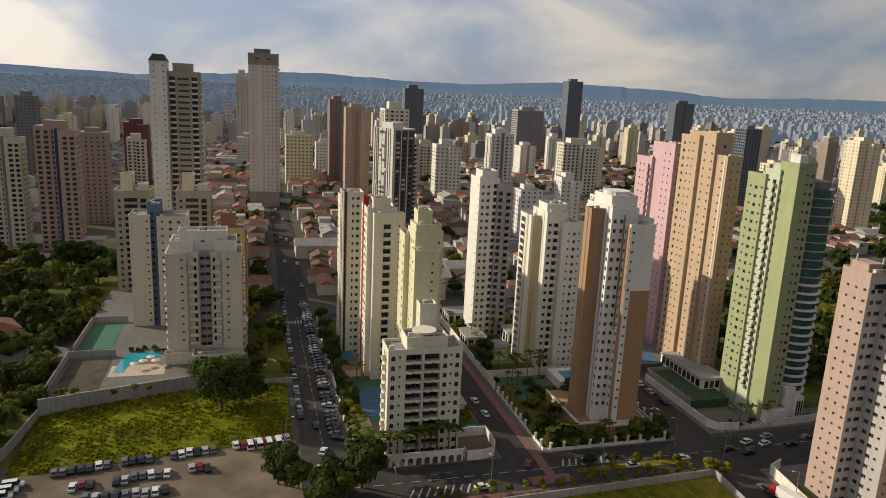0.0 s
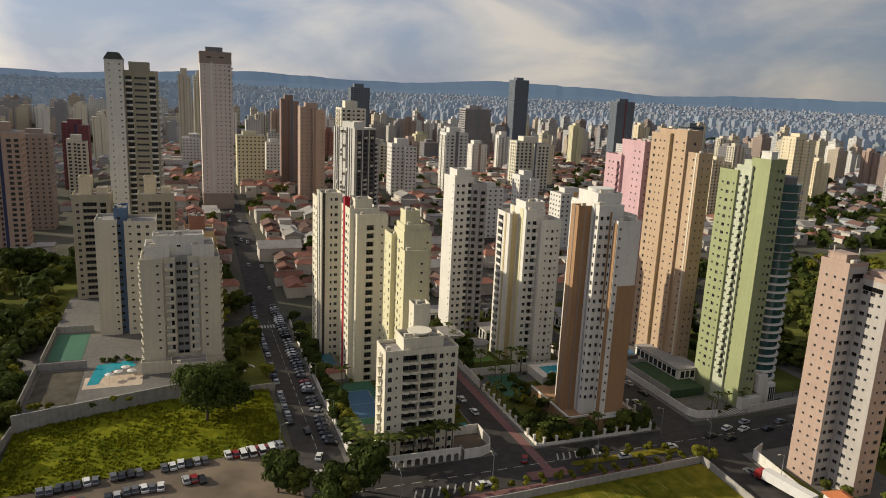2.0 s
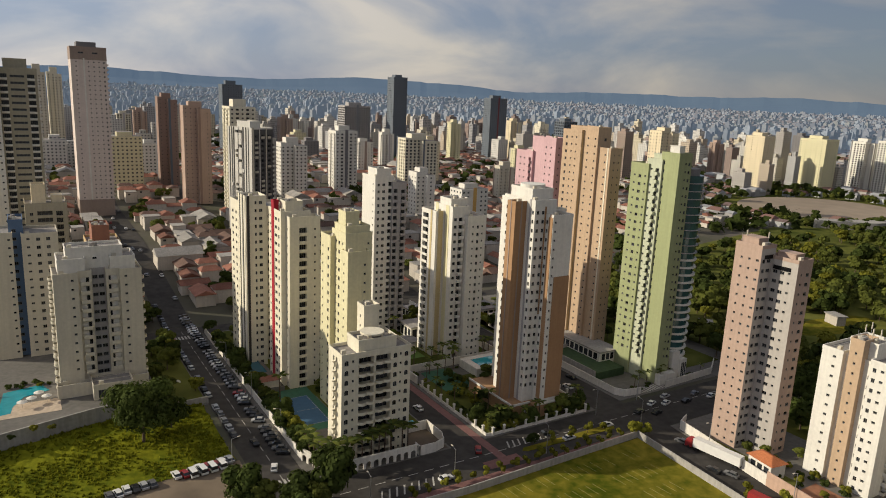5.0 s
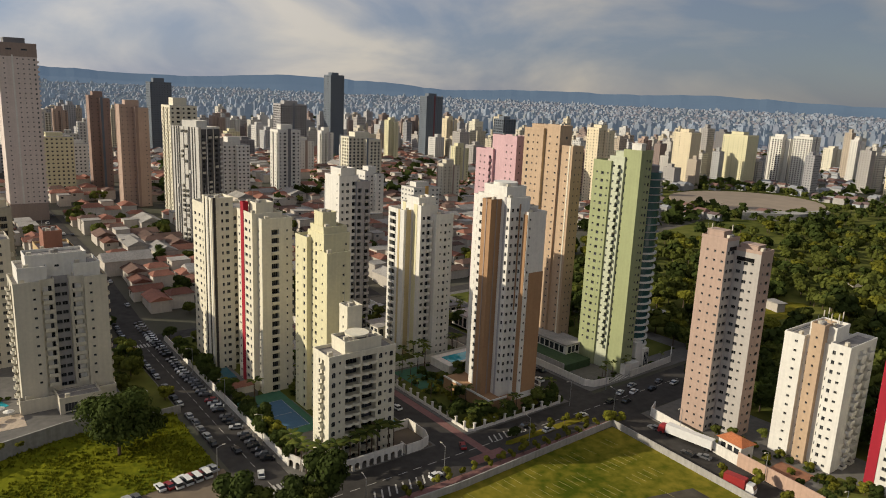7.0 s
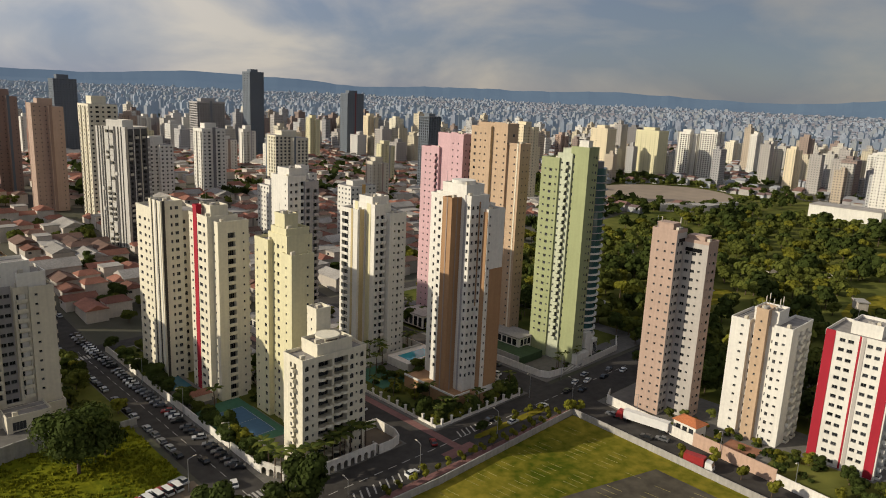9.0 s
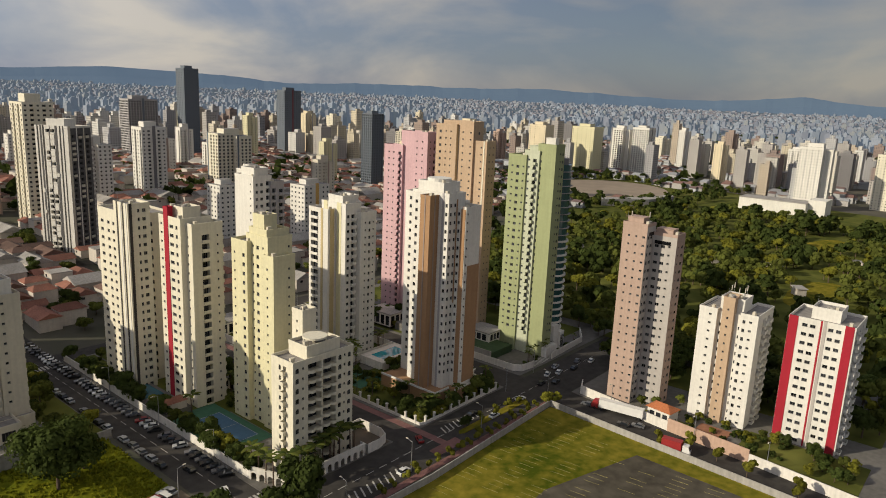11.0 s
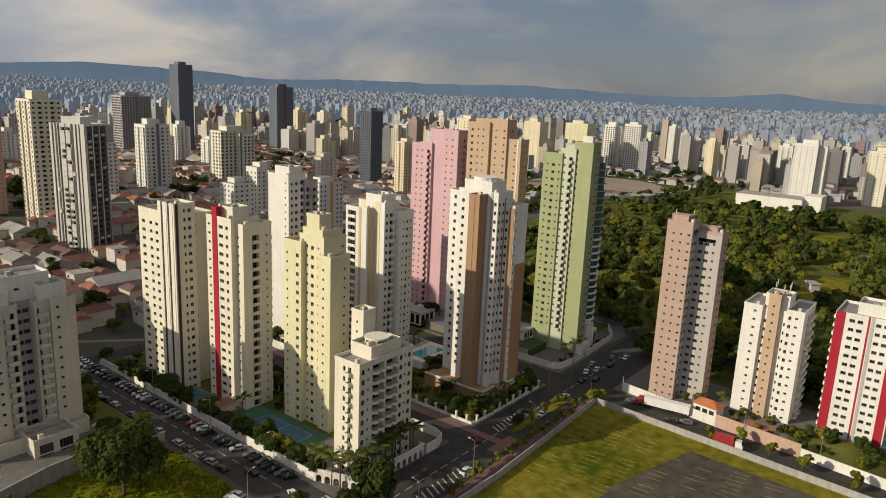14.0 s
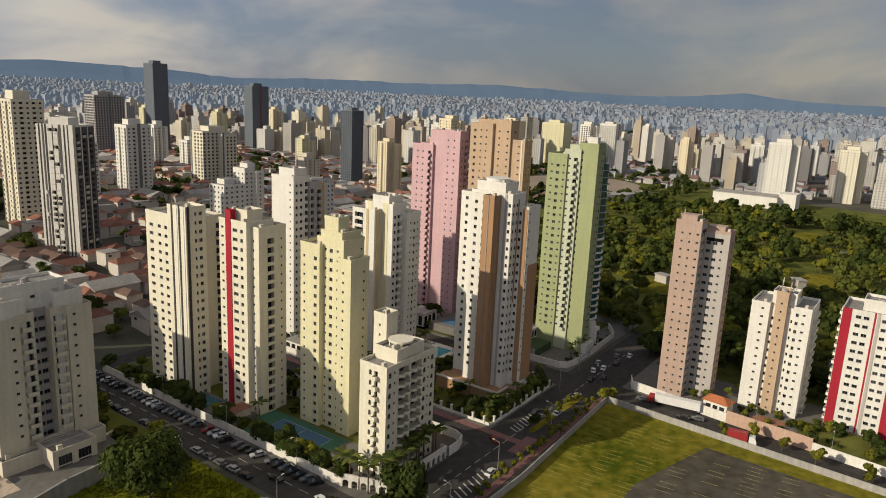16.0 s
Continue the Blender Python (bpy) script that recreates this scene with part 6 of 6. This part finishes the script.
def house_thing(i, w, d, h, roofm, hip, label):
    t = thing("house", label, "house", pose(0, -1600 - i * 20, 0), "low houses")
    b = Mesh()
    b.box(-w / 2, w / 2, -d / 2, d / 2, -0.9, h)
    if i % 2:
        b.box(w / 2, w / 2 + 2.5, -d / 2 + 1, d / 2 - 2, -0.1, 2.8)
    part("wall", b, PLASTER, t)
    r = Mesh()
    e, rh = 0.5, (w if w < d else d) * 0.24
    if hip == 2:
        r.box(-w / 2 - 0.1, w / 2 + 0.1, -d / 2 - 0.1, d / 2 + 0.1, h, h + 0.5)
    else:
        k = d / 2 * 0.5 if hip else 0.0
        r.v = [(-w / 2 - e, -d / 2 - e, h), (w / 2 + e, -d / 2 - e, h), (w / 2 + e, d / 2 + e, h), (-w / 2 - e, d / 2 + e, h), (0, -d / 2 - e + k, h + rh), (0, d / 2 + e - k, h + rh)]
        r.f, r.m = [(0, 1, 4), (1, 2, 5, 4), (2, 3, 5), (3, 0, 4, 5)], [0] * 4
    part("roof", r, roofm, t)
    for s in (-1,):
        wm = Mesh()
        wm.box(-w * 0.3, -w * 0.3 + 1.6, s * d / 2 - 0.04, s * d / 2 + 0.04, h - 2.0, h - 0.8)
        part("window", wm, GLASS, t)
    return t


HOUSES = [house_thing(0, 8, 13, 4.2, TILE, 0, "plastered house with a red clay gable roof"), house_thing(1, 9, 11, 6.2, TILE, 1, "two-storey house with a clay hip roof"),
          house_thing(2, 10, 16, 5.4, FIBRE, 2, "flat-roofed pale workshop building"), house_thing(3, 7.5, 10, 6.6, TILE2, 1, "two-storey house with a brown hip roof"),
          house_thing(4, 9, 14, 4.6, TILE2, 0, "low house with a brown tiled gable roof"), house_thing(5, 12, 20, 6.0, FIBRE, 0, "shed with a grey fibre-cement roof"), house_thing(6, 8, 9, 7.5, FIBRE, 2, "flat-roofed two-storey white house")]
PICK = [0, 0, 1, 1, 3, 4, 3, 2, 6, 4, 1, 0, 6, 5]
FOOT = [(-70, 14, 225, 330)]
for ob in list(scene.objects):
    if ob.get("category") == "apartment tower":
        o = ob.matrix_basis.translation
        FOOT.append((o.x - 17, o.x + 17, o.y - 17, o.y + 17))


def free(x, y, m=0.0):
    return not any(a - m < x < b + m and c - m < y < d + m for a, b, c, d in FOOT)


count, FAR_HOUSES = 0, []
for x, y, k, a in ((-92, 286, 1, 30), (-84, 274, 0, 20), (-86, 434, 6, 0), (-98, 440, 2, 0)):
    copy_thing(HOUSES[k], pose(x, y, 0.1, 0, 0, a) @ Matrix.Diagonal((1.2, 1.2, 1.2, 1)))
for gy in range(56):
    for gx in range(66):
        x, y = -60 + gx * 10.6, 312 + gy * 13.0
        if x < -5 and y < 430 or 8 < x < 30 or abs((y - 404) % 97) < 8 or abs((x - 74) % 62) < 7 or count > 2400:
            continue
        if y < 330 + (x - 200) * 0.05 and x > 210 or x > 300 and y < 400 or x > 520 and y < 600 or (x * 0.5 > y + 40):
            continue
        if not free(x, y) or random.random() < 0.1:
            continue
        if random.random() < 0.15:
            tree(random.choice((0, 1, 4)), x, y, 0.05, random.uniform(0.6, 0.95), "trees between houses")
            continue
        k = random.choice(PICK)
        s = random.uniform(0.85, 1.12)
        put = copy_thing if y < 440 else (lambda ob, m: FAR_HOUSES.append((ob, m)))
        put(HOUSES[k], pose(x + random.uniform(-0.8, 0.8), y + random.uniform(-1, 1), 0.02 + lift(x, y), 0, 0, random.choice((0, 90, 180, 270))) @ Matrix.Diagonal((s, s, s, 1)))
        count += 1
for i in range(60):
    x, y = random.uniform(0, 420), random.uniform(330, 640)
    if free(x, y, 2) and not 8 < x < 30 and not (x > 230 and y < 400):
        for j in range(random.randint(1, 4)):
            tree(random.choice((0, 1, 1, 4)), x + random.uniform(-6, 6), y + random.uniform(-6, 6), 0.05, random.uniform(0.6, 1.0), "trees between houses")

# ---- the far city, too small to pick apart ----
rng = np.random.RandomState(7)


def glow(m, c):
    """Paints haze into a far material as a faint glow of its own."""
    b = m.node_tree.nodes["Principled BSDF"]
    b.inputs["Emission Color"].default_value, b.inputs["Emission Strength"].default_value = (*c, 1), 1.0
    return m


def boxes_mesh(name, P, W, D, H, Z0, mats, mi, uv=True):
    """Many boxes without floors in one mesh, with the walls' metres as their map."""
    n = len(P)
    v = np.zeros((n, 8, 3))
    sx, sy = np.array([-1, 1, 1, -1]) / 2, np.array([-1, -1, 1, 1]) / 2
    for k in range(8):
        v[:, k, 0] = P[:, 0] + sx[k % 4] * W
        v[:, k, 1] = P[:, 1] + sy[k % 4] * D
        v[:, k, 2] = Z0 + (H if k > 3 else 0)
    fq = np.array([(0, 1, 5, 4), (1, 2, 6, 5), (2, 3, 7, 6), (3, 0, 4, 7), (4, 5, 6, 7)])
    f = (np.arange(n)[:, None, None] * 8 + fq[None]).reshape(-1, 4)
    me = bpy.data.meshes.new(name)
    me.from_pydata(v.reshape(-1, 3).tolist(), [], f.tolist())
    for x in mats:
        me.materials.append(x)
    m5 = np.zeros((n, 5), int)
    m5[:, 4] = mi
    me.polygons.foreach_set("material_index", m5.reshape(-1))
    if uv:
        lay = me.uv_layers.new(name="UVMap")
        u = np.zeros((n, 5, 4, 2))
        for s in range(4):
            ln = W if s % 2 == 0 else D
            u[:, s, 1, 0] = u[:, s, 2, 0] = ln
            u[:, s, 2, 1] = u[:, s, 3, 1] = H
        lay.data.foreach_set("uv", u.reshape(-1))
    me.update()
    return me


def inside(x, y):
    """Where the far city may stand: in front of the walk, past the near quarters and outside the parks."""
    r, az = math.hypot(x, y), math.degrees(math.atan2(x, y))
    if not -40 < az < 112 or r < 480:
        return False
    if 190 < x < 800 and y < 420 - 0.1 * x or ((x - 690) / 110) ** 2 + ((y - 430) / 95) ** 2 < 1 or abs(x - 700) < 40 and abs(y - 225) < 75:
        return False
    if x < -60 and y < 440:
        return False
    return free(x, y, 14)


pts = []
while len(pts) < 4400:
    r, az = 700 + 3680 * rng.uniform() ** 0.8, radians(rng.uniform(-38, 110))
    x, y = r * math.sin(az), r * math.cos(az)
    dens = noise.noise((x * 0.0022, y * 0.0022, 2)) + 0.5 * noise.noise((x * 0.007, y * 0.007, 9))
    if dens < (0.3 if r < 1000 else 0.05) + rng.uniform(-0.25, 0.25) or not inside(x, y):
        continue
    pts.append((x, y))
P = np.array(pts)
n = len(P)
R = np.hypot(P[:, 0], P[:, 1])
W, D = rng.uniform(10, 20, n), rng.uniform(10, 20, n)
H = rng.uniform(24, 62, n) * np.where(rng.uniform(size=n) < 0.08, 1.3, 1.0)
H = np.where(R < 1000, np.minimum(H, 50), np.minimum(H, np.clip(78 - (R - 1000) * 0.022, 16, 78) * rng.uniform(0.45, 1.0, n)))
UP = np.array([rise(r) for r in R]) + [lift(x, y) for x, y in P] - 0.5
FARW = window_grid(island_mat("tower_walls", [(0.5, 0.47, 0.42), (0.58, 0.54, 0.46), (0.4, 0.37, 0.34), (0.46, 0.38, 0.29), (0.32, 0.31, 0.31), (0.6, 0.58, 0.54), (0.28, 0.21, 0.18), (0.56, 0.49, 0.36), (0.44, 0.43, 0.42)], grain=0.05), None, 3.2, 2.95)
# haze put into the far walls: blue-grey colours, weaker windows, bluish emission
FARB = window_grid(island_mat("hazed_tower_walls", [(0.203, 0.203, 0.203), (0.232, 0.240, 0.262), (0.180, 0.180, 0.203), (0.217, 0.210, 0.188), (0.150, 0.165, 0.188), (0.240, 0.262, 0.292), (0.128, 0.128, 0.143)], grain=0.05), None, 3.2, 2.95, (0.12, 0.132, 0.152))
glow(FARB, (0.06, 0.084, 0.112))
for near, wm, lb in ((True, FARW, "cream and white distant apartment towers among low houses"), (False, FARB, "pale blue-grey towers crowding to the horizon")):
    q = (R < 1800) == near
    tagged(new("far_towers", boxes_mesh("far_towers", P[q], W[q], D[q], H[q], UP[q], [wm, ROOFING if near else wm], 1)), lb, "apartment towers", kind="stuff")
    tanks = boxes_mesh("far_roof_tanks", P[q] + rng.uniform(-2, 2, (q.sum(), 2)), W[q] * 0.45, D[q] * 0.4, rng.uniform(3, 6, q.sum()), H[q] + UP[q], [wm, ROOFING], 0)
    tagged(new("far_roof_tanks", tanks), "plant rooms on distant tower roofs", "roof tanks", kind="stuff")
pts = []
while len(pts) < 24000:
    r, az = 480 + 3880 * rng.uniform() ** 0.75, radians(rng.uniform(-38, 110))
    x, y = r * math.sin(az), r * math.cos(az)
    x, y = round(x / 12) * 12 + rng.uniform(-1.5, 1.5), round(y / 15) * 15 + rng.uniform(-1.5, 1.5)
    if (x < 640 and y < 1030 and x > -60 and not (x > 520 and y < 600)) and r < 1050 or not inside(x, y):
        continue
    pts.append((x, y))
P = np.array(pts)
n = len(P)
W, D, H = rng.uniform(7, 12, n), rng.uniform(8, 15, n), rng.uniform(3.4, 8.5, n)
UP = np.array([rise(math.hypot(x, y)) + lift(x, y) for x, y in P]) - 0.4
# plain far walls and roofs lean blue too, haze mixed into their base colours
HOUSEW = island_mat("haze_tinted_house_walls", [(0.360, 0.361, 0.359), (0.416, 0.430, 0.446), (0.296, 0.284, 0.281), (0.376, 0.353, 0.330)])
# beyond 1800 m the haze is painted in, as dull blue colour and emission
HOUSEB = glow(island_mat("hazed_roofs_and_walls", [(0.16, 0.13, 0.125), (0.2, 0.2, 0.21), (0.13, 0.11, 0.11), (0.26, 0.27, 0.29)]), (0.055, 0.078, 0.104))
HOUSER = island_mat("haze_tinted_house_roofs", [(0.176, 0.099, 0.082), (0.208, 0.125, 0.097), (0.144, 0.099, 0.092), (0.232, 0.232, 0.242), (0.288, 0.292, 0.301), (0.184, 0.107, 0.087)])
RH = np.hypot(P[:, 0], P[:, 1])
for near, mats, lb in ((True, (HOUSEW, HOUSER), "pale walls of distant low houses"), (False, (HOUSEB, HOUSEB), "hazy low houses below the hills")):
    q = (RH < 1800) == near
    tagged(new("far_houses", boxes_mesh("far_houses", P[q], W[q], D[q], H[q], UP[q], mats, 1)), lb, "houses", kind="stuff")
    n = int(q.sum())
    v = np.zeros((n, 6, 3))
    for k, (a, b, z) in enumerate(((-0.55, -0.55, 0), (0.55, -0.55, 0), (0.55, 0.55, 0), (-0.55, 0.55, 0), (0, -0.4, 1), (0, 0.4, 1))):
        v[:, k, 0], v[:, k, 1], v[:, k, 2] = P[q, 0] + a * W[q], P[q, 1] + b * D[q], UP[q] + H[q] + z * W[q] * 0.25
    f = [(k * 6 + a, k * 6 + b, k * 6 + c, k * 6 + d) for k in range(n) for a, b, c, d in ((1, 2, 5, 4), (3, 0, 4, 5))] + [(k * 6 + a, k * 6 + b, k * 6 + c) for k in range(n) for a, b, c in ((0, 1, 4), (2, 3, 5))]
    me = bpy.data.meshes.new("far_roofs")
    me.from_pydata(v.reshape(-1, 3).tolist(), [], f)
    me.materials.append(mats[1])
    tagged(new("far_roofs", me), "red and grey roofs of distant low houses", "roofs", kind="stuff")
# far trees between the houses
mb = Mesh()
made = 0
while made < 2200:
    r, az = 520 + 2400 * rng.uniform(), radians(rng.uniform(-38, 110))
    x, y = r * math.sin(az), r * math.cos(az)
    if noise.noise((x * 0.006, y * 0.006, 20)) < 0.12 or not inside(x, y):
        continue
    s = rng.uniform(3, 6)
    for k in range(26):
        p = np.array([x, y, lift(x, y) + s * 1.0]) + rng.normal(size=3) * s * np.array([0.5, 0.5, 0.32])
        a, b = rng.normal(size=3) * s * 0.32, rng.normal(size=3) * s * 0.32
        mb.face([p - a - b, p + a - b, p + a + b, p - a + b])
    made += 1
tagged(part("far_trees", mb, LEAF[1]), "dark clumps of distant street trees", "trees", kind="stuff")

# the joined rest of the park trees and of the low houses
def join_copies(name, items, mats):
    vs, fs, ms, k = [], [], [], 0
    for me, m, shift in items:
        co = np.empty(len(me.vertices) * 3)
        me.vertices.foreach_get("co", co)
        a = np.array(m)
        co = co.reshape(-1, 3) @ a[:3, :3].T + a[:3, 3]
        vs += co.tolist()
        fs += [tuple(k + i for i in p.vertices) for p in me.polygons]
        ms += [shift] * len(me.polygons)
        k += len(co)
    me = bpy.data.meshes.new(name)
    me.from_pydata(vs, [], fs)
    for x in mats:
        me.materials.append(x)
    me.polygons.foreach_set("material_index", ms)
    return new(name, me)


SPARE = [(crown_mesh(r, h, lob, 330, sz, 140 + i, LEAF[mi]), mi) for i, (r, h, lob, sz, mi) in enumerate(((4.4, 9.0, 9, 0.85, 0), (5.4, 10.5, 11, 1.0, 1), (3.8, 8.0, 8, 0.8, 2), (6.2, 12.0, 12, 1.1, 1), (5.2, 8.6, 10, 0.95, 0), (2.2, 4.6, 6, 0.5, 2)))]
STEM = trunk_mesh(5, 10, 3)
items = []
for k, x, y, z, s in FAR_TREES:
    m = pose(x, y, z, 0, 0, random.uniform(0, 360)) @ Matrix.Diagonal((s, s, s, 1))
    items += [(SPARE[k][0], m, SPARE[k][1]), (STEM, m, 3)]
tagged(join_copies("park_wood", items, LEAF + [BARK]), "green canopy of the park's farther trees", "trees", kind="stuff")
items = []
rows = [PLASTER, TILE, TILE2, FIBRE, GLASS]
for ob, m in FAR_HOUSES:
    for c in ob.children:
        items.append((c.data, m, rows.index(c.data.materials[0])))
tagged(join_copies("house_rows", items, rows), "low plastered houses with clay and grey roofs", "houses", kind="stuff")

# the patterns that were copied are taken away again
for ob in TREES + CARS + HOUSES + [PALM, BUSH, BUSH2, post]:
    for c in list(ob.children_recursive) + [ob]:
        bpy.data.objects.remove(c)
